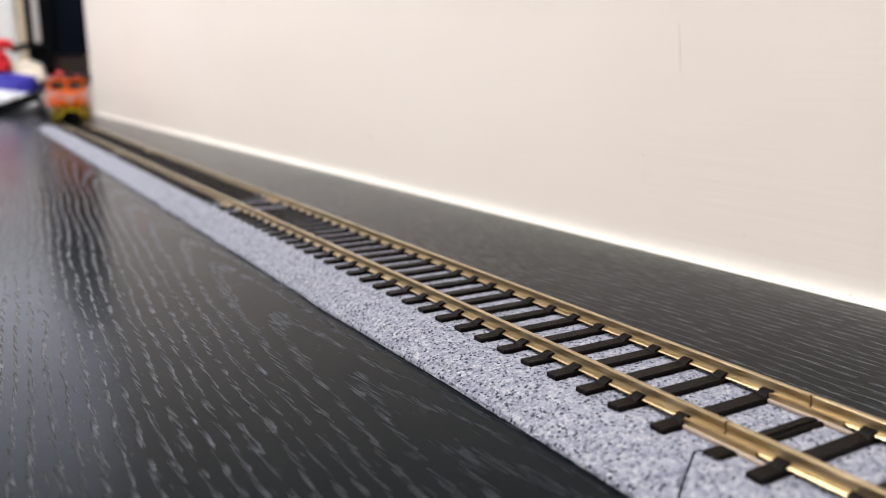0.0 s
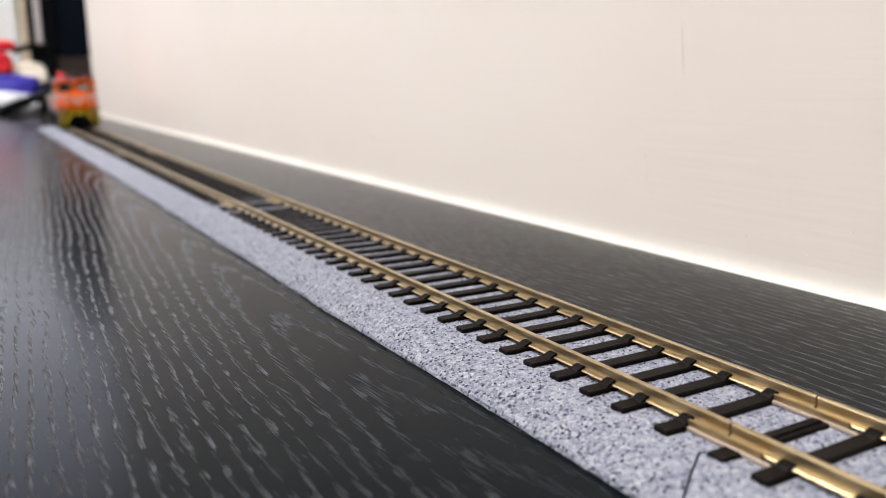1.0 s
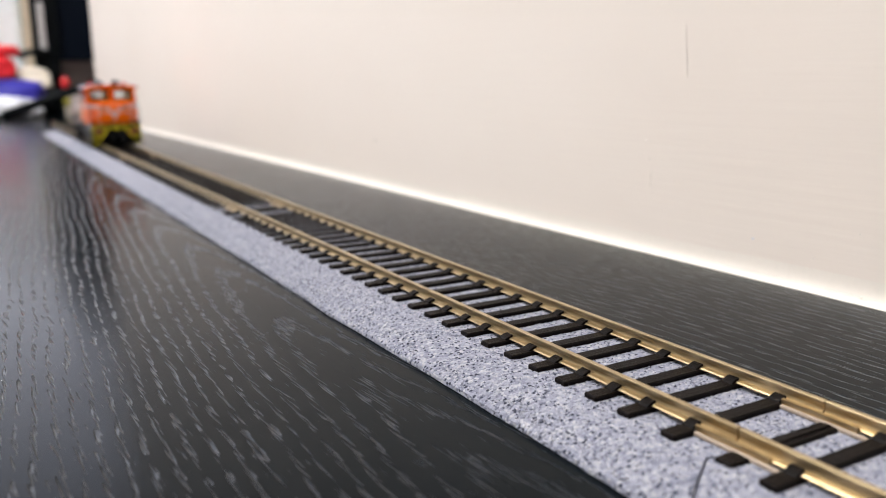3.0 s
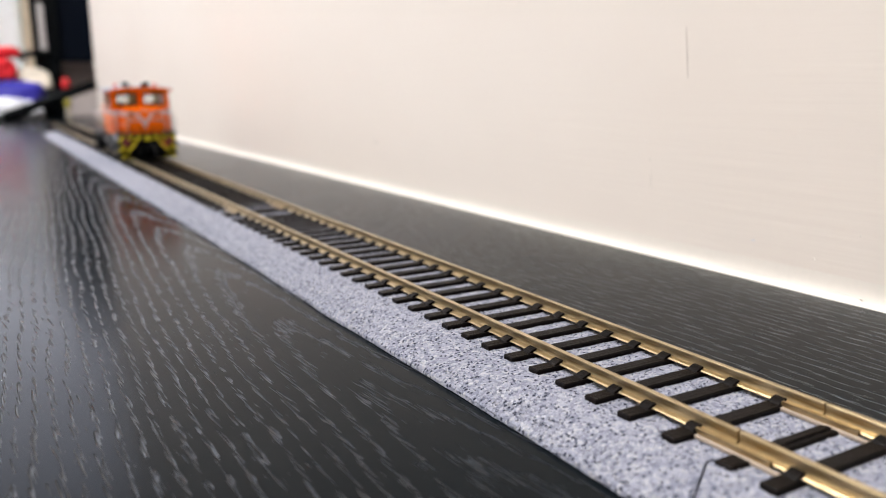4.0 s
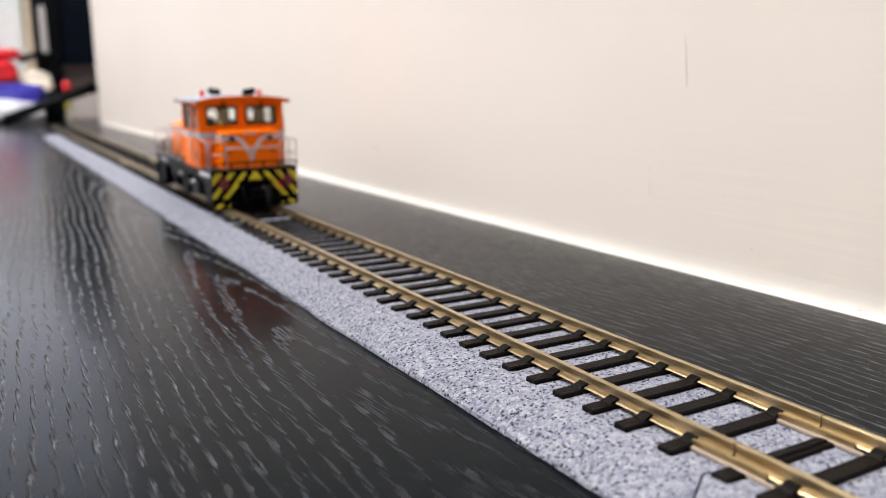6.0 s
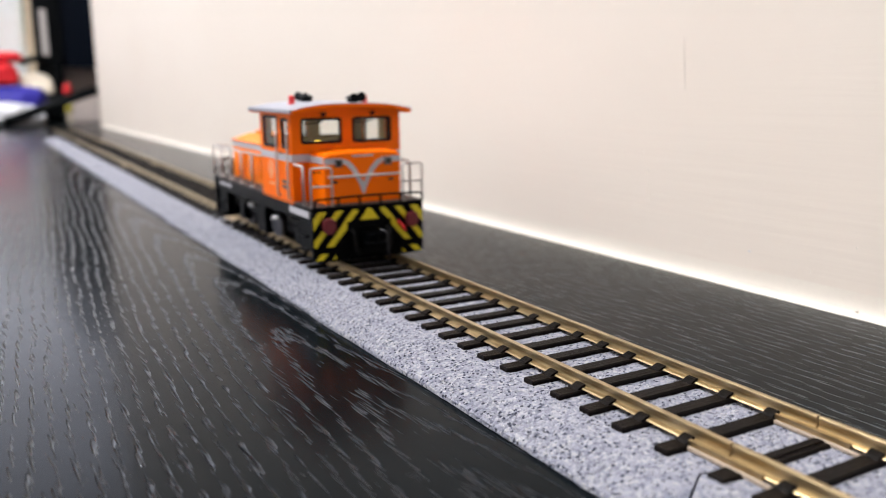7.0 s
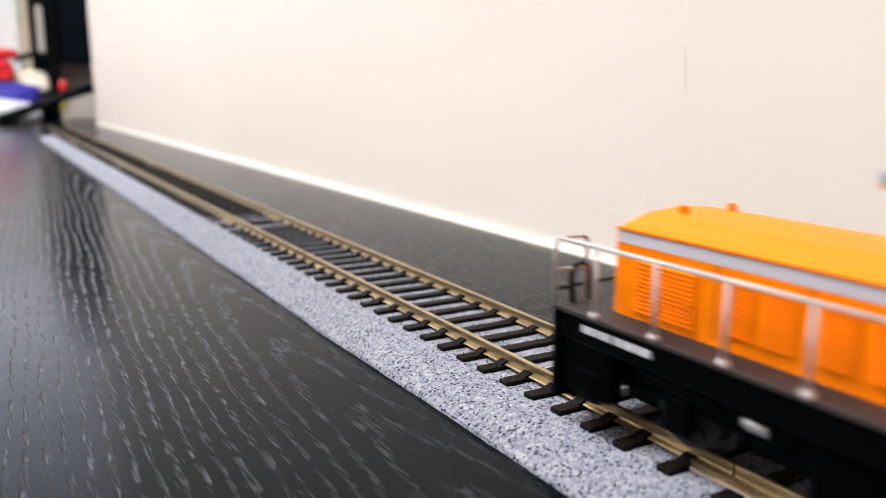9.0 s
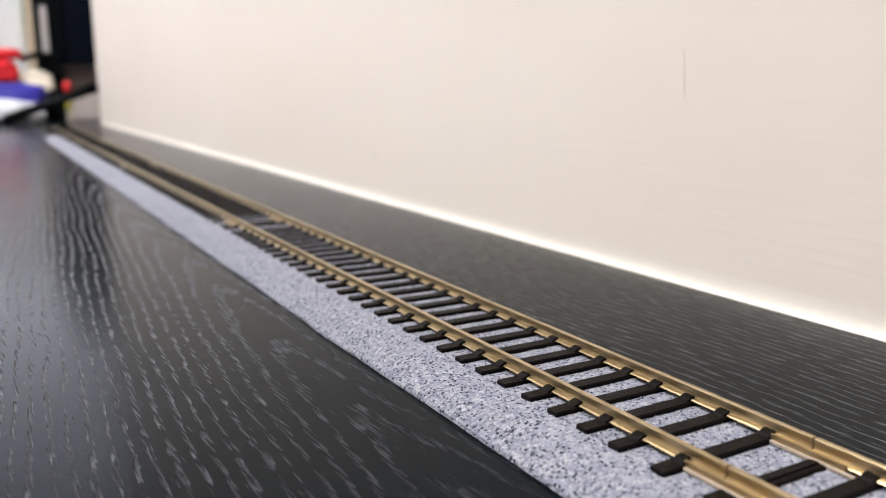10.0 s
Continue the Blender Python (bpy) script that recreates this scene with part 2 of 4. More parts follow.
def tube(bm, points, r, sides=8):
    """A bent wire through points, with rounded looking mitres."""
    ps = [Vector(p) * MM for p in points]
    rings = []
    for i, p in enumerate(ps):
        d0 = (p - ps[i - 1]).normalized() if i else None
        d1 = (ps[i + 1] - p).normalized() if i < len(ps) - 1 else None
        d = ((d0 or d1) + (d1 or d0)).normalized()
        if i == 0:
            up = Vector((0, 0, 1)) if abs(d.z) < 0.9 else Vector((1, 0, 0))
            side = d.cross(up).normalized()
        side = (side - d * side.dot(d)).normalized()
        other = d.cross(side)
        rings.append([bm.verts.new(p + (side * math.cos(a) + other * math.sin(a)) * r * MM)
                      for a in (2 * math.pi * k / sides for k in range(sides))])
    for a, b in zip(rings, rings[1:]):
        for k in range(sides):
            bm.faces.new((a[k], a[(k + 1) % sides], b[(k + 1) % sides], b[k]))
    bm.faces.new(rings[0][::-1]), bm.faces.new(rings[-1])
    return bm


def rounded(points, r, steps=4):
    """Rounds the inner corners of a 3D polyline."""
    ps = [Vector(p) for p in points]
    out = [ps[0]]
    for a, b, c in zip(ps, ps[1:], ps[2:]):
        s, e = b + (a - b).normalized() * r, b + (c - b).normalized() * r
        for k in range(steps + 1):
            t = k / steps
            out.append(s * (1 - t) ** 2 + b * 2 * t * (1 - t) + e * t * t)
    return out + [ps[-1]]


def lathe(bm, profile, axis="z", at=(0, 0, 0), sides=20):
    """Turns (radius, height) pairs about an axis through at."""
    rings = []
    for r, h in profile:
        ring = []
        for k in range(sides):
            a = 2 * math.pi * k / sides
            u, v = r * math.cos(a), r * math.sin(a)
            c = {"z": (u, v, h), "x": (h, u, v), "y": (u, h, v)}[axis]
            ring.append(bm.verts.new([(c[i] + at[i]) * MM for i in range(3)]))
        rings.append(ring)
    for a, b in zip(rings, rings[1:]):
        for k in range(sides):
            bm.faces.new((a[k], a[(k + 1) % sides], b[(k + 1) % sides], b[k]))
    bm.faces.new(rings[0][::-1]), bm.faces.new(rings[-1])
    return bm


def round_rect(u0, u1, v0, v1, r, steps=4):
    pts = []
    for cu, cv, a0 in ((u1 - r, v1 - r, 0), (u0 + r, v1 - r, 90), (u0 + r, v0 + r, 180), (u1 - r, v0 + r, 270)):
        for k in range(steps + 1):
            a = radians(a0 + 90 * k / steps)
            pts.append((cu + r * math.cos(a), cv + r * math.sin(a)))
    return pts


def ring_frame(bm, outer, inner, axis, a, b):
    """A frame between two outlines with equal numbers of points, from a to b along an axis."""
    def put(p, w):
        u, v = p
        c = {"x": (w, u, v), "y": (u, w, v), "z": (u, v, w)}[axis]
        return bm.verts.new([k * MM for k in c])
    loops = [[put(p, w) for p in line] for line, w in ((outer, a), (outer, b), (inner, b), (inner, a))]
    n = len(outer)
    for i in range(4):
        p, q = loops[i], loops[(i + 1) % 4]
        for k in range(n):
            bm.faces.new((p[k], p[(k + 1) % n], q[(k + 1) % n], q[k]))
    return bm


def panel(bm, axis, a, b, u0, u1, v0, v1, holes):
    """A plate with rectangular holes (u0, u1, v0, v1) that go right through."""
    us = sorted({u0, u1, *(h[0] for h in holes), *(h[1] for h in holes)})
    vs = sorted({v0, v1, *(h[2] for h in holes), *(h[3] for h in holes)})
    def solid(i, j):
        if not (0 <= i < len(us) - 1 and 0 <= j < len(vs) - 1):
            return False
        mu, mv = (us[i] + us[i + 1]) / 2, (vs[j] + vs[j + 1]) / 2
        return not any(h[0] < mu < h[1] and h[2] < mv < h[3] for h in holes)
    made = {}
    def put(i, j, w):
        if (i, j, w) not in made:
            c = {"x": (w, us[i], vs[j]), "y": (us[i], w, vs[j]), "z": (us[i], vs[j], w)}[axis]
            made[(i, j, w)] = bm.verts.new([k * MM for k in c])
        return made[(i, j, w)]
    for i in range(len(us) - 1):
        for j in range(len(vs) - 1):
            if not solid(i, j):
                continue
            for w in (a, b):
                bm.faces.new([put(i, j, w), put(i + 1, j, w), put(i + 1, j + 1, w), put(i, j + 1, w)])
            for di, dj, e in ((-1, 0, ((i, j), (i, j + 1))), (1, 0, ((i + 1, j), (i + 1, j + 1))),
                              (0, -1, ((i, j), (i + 1, j))), (0, 1, ((i, j + 1), (i + 1, j + 1)))):
                if not solid(i + di, j + dj):
                    (p, q) = e
                    bm.faces.new([put(*p, a), put(*q, a), put(*q, b), put(*p, b)])
    return bm


def clip_poly(poly, x0, x1, z0, z1):
    """A convex polygon cut to a rectangle."""
    for axis, bound, keep in ((0, x0, 1), (0, x1, -1), (1, z0, 1), (1, z1, -1)):
        out = []
        for p, q in zip(poly, poly[1:] + poly[:1]):
            dp, dq = (p[axis] - bound) * keep, (q[axis] - bound) * keep
            if dp >= 0:
                out.append(p)
            if dp * dq < 0:
                t = dp / (dp - dq)
                out.append((p[0] + (q[0] - p[0]) * t, p[1] + (q[1] - p[1]) * t))
        poly = out
        if len(poly) < 3:
            return []
    return poly


def empty(name, m):
    ob = new(name)
    ob.empty_display_size = 0.01
    ob.matrix_basis = m
    return ob

# ---- setting ----
TABLE_END = 1500.0


def wall_x(y):
    """The wall's foot stands a little askew to the track."""
    return WALL_NEAR + WALL_SLOPE * y


WALL_NEAR, WALL_SLOPE = 79.7, -0.0175


def build_setting():
    table = empty("table", pose(0, 0, -0.74))
    tagged(table, "black-brown wood veneer table with open grain", "table")
    bm = prism(bmesh.new(), [(-620, -900), (110, -900), (110, 1080), (470, 1080), (470, TABLE_END), (-620, TABLE_END)], "z", -28, 0)
    top = part("tabletop", bm, "table", table, at=pose(0, 0, 0.74))
    for x, y in ((-580, -860), (60, -860), (-580, 1460), (430, 1460)):
        part("leg", box(bmesh.new(), x - 30, x + 30, y - 30, y + 30, 0, 712, 2.0), "table", table)

    bm = bmesh.new()
    end = [(wall_x(1063) + 14 * (1 - math.cos(radians(a))), 1063 + 14 * math.sin(radians(a))) for a in range(0, 91, 15)]
    prism(bm, [(wall_x(-900), -900), *end, (240, 1077), (240, -900)], "z", -740, 1650)
    tagged(link_mesh("wall_east", bm, "wall"), "cream painted wall with faint brush strokes and scratches", "wall", kind="structure")

    # the thick bead of white gloss paint along the wall's foot
    bm = bmesh.new()
    profile = [(-1.7, 0.05), (-1.72, 0.18), (-1.30, 0.42), (-0.95, 0.75), (-0.68, 1.15), (-0.46, 1.65), (-0.29, 2.25), (-0.16, 3.0), (-0.07, 3.9), (-0.02, 4.9), (0.02, 6.0), (0.05, 7.0)]
    rings = []
    for i in range(80):
        y = -500 + i * 1562 / 79
        w = 0.35 * noise.noise((y * 0.02, 0, 0))
        rings.append([bm.verts.new(((wall_x(y) + u * (1 + w * 0.4)) * MM, y * MM, (v * (1 + w * 0.25)) * MM)) for u, v in profile])
    for a, b in zip(rings, rings[1:]):
        for k in range(len(profile) - 1):
            bm.faces.new((a[k], a[k + 1], b[k + 1], b[k]))
    tagged(link_mesh("trim", bm, "bead_paint", True), "glossy white bead of paint along the wall's foot", "trim", kind="structure")

    room = [("floor", (-2300, 1200, -1900, 2600, -790, -740), "room_floor", "brown wooden floor under the table"),
            ("wall_south", (-2300, 1200, -2000, -1900, -740, 1650), "room_wall", "plain off-white wall"),
            ("wall_west", (-2400, -2300, -2000, 2700, -740, 1650), "room_wall", "plain off-white wall"),
            ("wall_far_east", (1200, 1300, -2000, 2700, -740, 1650), "room_wall", "plain off-white wall"),
            ("ceiling", (-2400, 1300, -2000, 2700, 1650, 1750), "room_wall", "plain off-white ceiling")]
    for name, size, mat, label in room:
        tagged(link_mesh(name, box(bmesh.new(), *size), mat), label, name.split("_")[0], kind="structure")
    bm = panel(bmesh.new(), "y", 2600, 2700, -2300, 1200, -740, 1650, [(-1600, 300, 150, 1450)])
    tagged(link_mesh("wall_north", bm, "room_wall"), "plain off-white wall with a wide window opening", "wall", kind="structure")
    win = empty("window_1", pose(-0.65, 2.65, 0.80))
    tagged(win, "white framed window in the plain wall", "window", kind="structure")
    part("window_frame", panel(bmesh.new(), "y", -20, 20, -950, 950, -650, 650, [(-900, -20, -600, 600), (20, 900, -600, 600)]), "white_gloss", win)
    for a, b in ((-900, -20), (20, 900)):
        pane = part("pane", box(bmesh.new(), a, b, -2, 2, -600, 600), "glass", win)
        pane.visible_shadow = False
    lamp = empty("ceiling_lamp", pose(-0.75, 0.45, 1.65))
    tagged(lamp, "flat white ceiling lamp, switched on", "lamp")
    part("frame", panel(bmesh.new(), "z", -40, 0, -480, 480, -480, 480, [(-455, 455, -455, 455)]), "white_gloss", lamp)
    part("diffuser", box(bmesh.new(), -455, 455, -455, 455, -20, -10), "lamp_panel", lamp)


def wall_mark(name, y, z, length, width, lean, mat, label):
    bm = bmesh.new()
    c, s = math.cos(radians(lean)), math.sin(radians(lean))
    n = 7
    left, right = [], []
    for i in range(n):
        t = i / (n - 1) - 0.5
        w = width * (0.5 - 0.42 * abs(2 * t)) * (0.8 + 0.5 * random.random())
        cy, cz = y + t * length * s, z + t * length * c
        left.append((cy - w * c, cz + w * s))
        right.append((cy + w * c, cz - w * s))
    outline = left + right[::-1]
    lo = [bm.verts.new(((wall_x(a) - 0.12) * MM, a * MM, b * MM)) for a, b in outline]
    hi = [bm.verts.new(((wall_x(a) + 0.3) * MM, a * MM, b * MM)) for a, b in outline]
    bm.faces.new(lo), bm.faces.new(hi[::-1])
    for i in range(len(lo)):
        j = (i + 1) % len(lo)
        bm.faces.new((lo[i], hi[i], hi[j], lo[j]))
    tagged(link_mesh(name, bm, mat), label, "scratch", kind="structure")


# ---- track ----
JOINT, SECTION, PITCH = -17.0, 230.0, 7.23
RAIL_X, FOOT_Z = 8.7, 4.4


def rail_mesh(length):
    bm = bmesh.new()
    half = [(1.3, 0), (1.3, 0.08), (1.06, 0.27), (0.78, 0.31), (0.38, 0.42), (0.28, 0.75), (0.28, 1.25), (0.42, 1.38), (0.45, 1.92), (0.37, 2.02)]
    outline = half + [(-u, v) for u, v in half[::-1]]
    prism(bm, outline, "y", 0.15, length - 0.15)
    return bm


def sleeper_mesh():
    """A moulded sleeper with the two little clips that hold each rail."""
    bm = bmesh.new()
    box(bm, -14.66, 13.7, -1.35, 1.35, -1.9, 0, 0.18, 1)
    for s in (-1, 1):
        for e in (-1, 1):
            x = s * RAIL_X + e * 1.55
            prism(bm, [(x - e * 1.05, 0.42), (x - e * 1.05, 0.72), (x - e * 0.5, 0.66), (x + e * 0.25, 0.34), (x + e * 0.7, -0.02), (x - e * 0.1, -0.02)], "y", -0.95, 0.95)
    me = bpy.data.meshes.new("sleeper")
    bmesh.ops.recalc_face_normals(bm, faces=bm.faces[:])
    bm.to_mesh(me)
    bm.free()
    me.materials.append(MATS["sleeper"])
    return me


def joint_sleeper_mesh():
    """The low sleeper without clips under a joint."""
    bm = bmesh.new()
    box(bm, -14.3, 13.5, -1.5, 1.5, -1.9, -0.25, 0.3, 1)
    box(bm, -6.2, 6.2, -0.5, 0.5, -0.26, 0.0, 0.1, 1)
    me = bpy.data.meshes.new("joint_sleeper")
    bmesh.ops.recalc_face_normals(bm, faces=bm.faces[:])
    bm.to_mesh(me)
    bm.free()
    me.materials.append(MATS["sleeper"])
    return me


def build_track():
    full, low = sleeper_mesh(), joint_sleeper_mesh()
    for i in range(-1, 4):
        y0 = JOINT + i * SECTION
        track = empty("track_section", pose(0, y0 * MM, FOOT_Z * MM))
        tagged(track, "straight model railway track with brass rails and brown sleepers", "track", group="track sections")
        for s in (-1, 1):
            part("rail", rail_mesh(SECTION), "brass", track, "dull golden brass rail", at=pose(s * RAIL_X * MM, 0, 0))
            # sliding joiner at the near end
            bm = bmesh.new()
            prism(bm, [(-1.75, -0.2), (-1.75, 0.55), (-1.3, 0.62), (-1.3, 0.02), (1.3, 0.02), (1.3, 0.62), (1.75, 0.55), (1.75, -0.2)], "y", -6.0, 6.0)
            part("rail_joiner", bm, "brass", track, "folded brass rail joiner", at=pose(s * RAIL_X * MM, 0, 0))
            bm = bmesh.new()
            for e in (-1, 1):
                box(bm, e * 2.05 - 0.3, e * 2.05 + 0.3, -7.8, 7.6, -0.7, -0.15, 0.1, 1)
            part("joiner_cover", bm, "joiner_clear", track, "pale translucent plastic joiner cover", at=pose(s * RAIL_X * MM, 0, 0))
        # sleeper middles, from the near joint
        ys = [-JOINT - 1.4 - 8.6] + [-JOINT - 1.4 + k * PITCH for k in range(0, 29)]
        ys = [y for y in ys if y < SECTION - 16]
        for n, y in enumerate(ys):
            ob = new("sleeper", full)
            ob.parent = track
            ob.matrix_basis = pose(0, y * MM, 0, 0, 0, random.uniform(-0.3, 0.3))
        for y in (-2.2, SECTION - 9.2):
            ob = new("sleeper", low if y < 0 else full)
            ob.parent = track
            ob.matrix_basis = pose(0, y * MM, 0)


def bed_edge(y):
    pts = BED_LINE
    for (a, u), (b, v) in zip(pts, pts[1:]):
        if y <= b:
            return u + (v - u) * (y - a) / (b - a)
    return pts[-1][1]


BED_LINE = [(-260, -24.9), (-17, -25.1), (25, -25.5), (84, -26.6), (92, -26.1), (212, -26.3), (572, -27.2), (900, -27.3)]
BED_END = 790.0


def bed_height(x, y, left):
    fall = min(1.0, max(0.0, (x - left) / 11.0))
    return 0.95 + 2.65 * (fall * (2 - fall)) + 0.10 * noise.noise((x * 0.5, y * 0.5, 1))


def granules(strip, cut_a, cut_b, y_lo, y_hi, seam):
    """Fine stones bonded to the top of a strip, thinning out with distance."""
    rng = random.Random(int(y_lo) + 7)
    verts, faces = [], []
    shape = ((1, 0, 0), (-1, 0, 0), (0, 1, 0), (0, -1, 0), (0, 0, 1), (0, 0, -1))
    tris = ((0, 2, 4), (2, 1, 4), (1, 3, 4), (3, 0, 4), (2, 0, 5), (1, 2, 5), (3, 1, 5), (0, 3, 5))
    count = int((y_hi - y_lo) * 44 * 2.6)
    for _ in range(count):
        y, s = rng.uniform(y_lo - 7, y_hi), rng.uniform(0.008, 0.99)
        if y > 120 and rng.random() < (y - 120) / 260:
            continue
        if not seam(cut_a, s) + 0.45 < y < seam(cut_b, s) - 0.45:
            continue
        left = bed_edge(y) + 0.16 * noise.noise((y * 0.35, 3, 0)) + 0.3 * noise.noise((y * 0.04, 9, 0))
        x = left + (13.2 - left) * s
        z = bed_height(x, y, left)
        r, spin = rng.uniform(0.13, 0.28), rng.uniform(0, 3.14)
        c, d = math.cos(spin), math.sin(spin)
        k = len(verts)
        for u, v, w in shape:
            u, v, w = u * r * rng.uniform(0.7, 1.3), v * r * rng.uniform(0.7, 1.3), w * r * rng.uniform(0.5, 0.9)
            verts.append(((x + u * c - v * d) * MM, (y + u * d + v * c) * MM, (z + w) * MM))
        faces += [(k + p, k + q, k + o) for p, q, o in tris]
    me = bpy.data.meshes.new("gravel")
    me.from_pydata(verts, [], faces)
    me.materials.append(MATS["granules"])
    ob = new("gravel", me)
    ob.parent = strip
    tagged(ob, "fine grey, white and blue-black stone gravel", kind="stuff")


def build_roadbed():
    """Foam strips under the track, cut a little askew where they meet."""
    cuts = [(-250, 0), (-16.4, 24.5), (213.5, 4.0), (442.0, 3.0), (BED_END, 0)]

    def seam(cut, s):
        """Level under the track, slanting over the open shoulder."""
        return cut[0] + cut[1] * min(0.0, s - 0.30) - (2.7 * min(1.0, max(0.0, s - 0.30) / 0.06) if cut[1] > 20 else 0.0)

    for a, b in zip(cuts, cuts[1:]):
        bm = bmesh.new()
        n, m = 150, 18
        grid = []
        for i in range(n + 1):
            t = i / n
            row = []
            for j in range(m + 1):
                s = 0.008 if j == 1 else j / m
                y = seam(a, s) * (1 - t) + seam(b, s) * t + 0.22 * (1 - 2 * t) * (i in (0, n))
                left = bed_edge(y) + 0.16 * noise.noise((y * 0.35, 3, 0)) + 0.3 * noise.noise((y * 0.04, 9, 0))
                x = left + (13.2 - left) * s
                fall = min(1.0, max(0.0, (x - left) / 11.0))
                z = 0.95 + 2.65 * (fall * (2 - fall)) - (0.2 if j in (0, m) else 0.0) + 0.10 * noise.noise((x * 0.5, y * 0.5, 1))
                row.append(bm.verts.new((x * MM, y * MM, z * MM)))
            grid.append(row)
        for i in range(n):
            for j in range(m):
                bm.faces.new((grid[i][j], grid[i + 1][j], grid[i + 1][j + 1], grid[i][j + 1]))
        rim = [r[0] for r in grid] + grid[-1][1:] + [r[-1] for r in grid[::-1]][1:] + grid[0][::-1][1:-1]
        low = [bm.verts.new((v.co.x + (-0.0001 if v.co.x < 0 else 0.0001), v.co.y, 0.0001)) for v in rim]
        for k in range(len(rim)):
            q = (k + 1) % len(rim)
            bm.faces.new((rim[k], rim[q], low[q], low[k]))
        y_lo, y_hi = max(a[0], -70), min(b[0], 330)
        ob = link_mesh("roadbed_strip", bm, "roadbed")
        if y_hi > y_lo:
            granules(ob, a, b, y_lo, y_hi, seam)
        tagged(ob, "grey-white speckled foam ballast strip under the track", "roadbed", group="roadbed strips")


# ---- locomotive: y from the front beam back, z over the table ----
RAIL_TOP = FOOT_Z + 2.02
LOCO_X = -0.7


class Loco:
    def __init__(self, root):
        self.root = root
        self.drop = Matrix.Translation((0, 0, -(RAIL_TOP + 0.75) * MM))

    def part(self, name, bm, mat, label="", smooth=False, parent=None):
        # the body rides a little higher on its springs
        for v in bm.verts:
            if v.co.z > 16.5 * MM:
                v.co.z += 0.6 * MM
        bm.transform(self.drop)
        return part(name, bm, mat, parent or self.root, label, smooth)


def hazard(L, beam, y0, y1, flip):
    """Yellow slanting stripes proud of the black beam, mirrored about its middle."""
    for side in (-1, 1):
        for k in range(-6, 8):
            u = k * 4.7 + 1.2
            strip = [(u, 6.0), (u + 2.1, 6.0), (u + 2.1 - 16, 24.0), (u - 16, 24.0)]
            if side < 0:
                strip = [(-a, b) for a, b in strip][::-1]
            for x0, x1, z0, z1 in ((9.2, 15.7, 11.6, 20.3), (9.6, 15.4, 8.2, 9.9), (6.4, 9.2, 13.4, 20.3), (3.3, 6.4, 17.2, 20.3)):
                lo, hi = (x0, x1) if side > 0 else (-x1, -x0)
                poly = clip_poly(strip, lo, hi, z0, z1)
                if len(poly) > 2:
                    L.part("stripe", prism(bmesh.new(), poly, "y", y0, y1), "hazard_yellow", "yellow warning stripe", parent=beam)


def handrail(L, points, r=0.34, mat="rail_silver", bend=1.2, name="handrail", label="thin silver handrail"):
    return L.part(name, tube(bmesh.new(), rounded(points, bend), r), mat, label, smooth=True)


def window(L, axis, w0, w1, u0, u1, v0, v1, name="window"):
    outer, inner = round_rect(u0 - 0.35, u1 + 0.35, v0 - 0.35, v1 + 0.35, 0.9), round_rect(u0 + 0.35, u1 - 0.35, v0 + 0.35, v1 - 0.35, 0.6)
    fr = L.part(name, ring_frame(bmesh.new(), outer, inner, axis, w0, w1), "rubber_black", "black rubber window seal")
    mid = (w0 + w1) / 2
    pane = L.part("pane", prism(bmesh.new(), inner, axis, mid - 0.1, mid + 0.1), "glass", "clear pane", parent=fr)
    pane.visible_shadow = False
    return fr


def hood(L, name, y0, y1, half, z0, z1, crown, mat, label):
    """A bonnet with rounded shoulders and a slightly arched top."""
    bm = bmesh.new()
    prof = [(-half, z0), (-half, z1 - 0.9), (-half + 0.35, z1 - 0.25), (-half + 1.1, z1 + 0.25)]
    prof += [(-half * 0.5, z1 + crown * 0.8), (0, z1 + crown), (half * 0.5, z1 + crown * 0.8)]
    prof += [(-u, v) for u, v in prof[:4][::-1]]
    rings = []
    for y, s, d in ((y0, 0.0, -0.7), (y0 + 0.35, 0.0, -0.2), (y0 + 0.9, 0, 0), (y1 - 0.9, 0, 0), (y1 - 0.35, 0, -0.2), (y1, 0, -0.7)):
        rings.append([bm.verts.new((u * MM * (1 + d * 0.02), y * MM, (v + (d if v > z1 - 0.5 else 0)) * MM)) for u, v in prof])
    for a, b in zip(rings, rings[1:]):
        for k in range(len(prof) - 1):
            bm.faces.new((a[k], a[k + 1], b[k + 1], b[k]))
    bm.faces.new(rings[0][::-1]), bm.faces.new(rings[-1])
    return L.part(name, bm, mat, label)


def wheelset(L, y):
    """Two flanged wheels on one axle; its own middle is the axle."""
    r = 5.6
    bm = bmesh.new()
    for s in (-1, 1):
        lathe(bm, [(0.8, s * 10.6), (3.0, s * 10.6), (3.3, s * 10.2), (4.5, s * 10.2), (4.8, s * 10.6), (r, s * 10.6), (r + 0.12, s * 8.0), (r + 0.75, s * 7.8), (r + 0.7, s * 7.2), (0.8, s * 7.2)], "x", sides=24)
        for k in range(8):
            a = 2 * math.pi * k / 8
            tube(bm, [(s * 10.35, 1.0 * math.cos(a), 1.0 * math.sin(a)), (s * 10.35, 4.6 * math.cos(a), 4.6 * math.sin(a))], 0.35, 5)
    lathe(bm, [(0.9, -11.2), (0.9, 11.2)], "x", sides=10)
    return part("wheelset", bm, "dark_steel", L.root, "dark spoked wheels on an axle", at=pose(0, y * MM, r * MM)), r


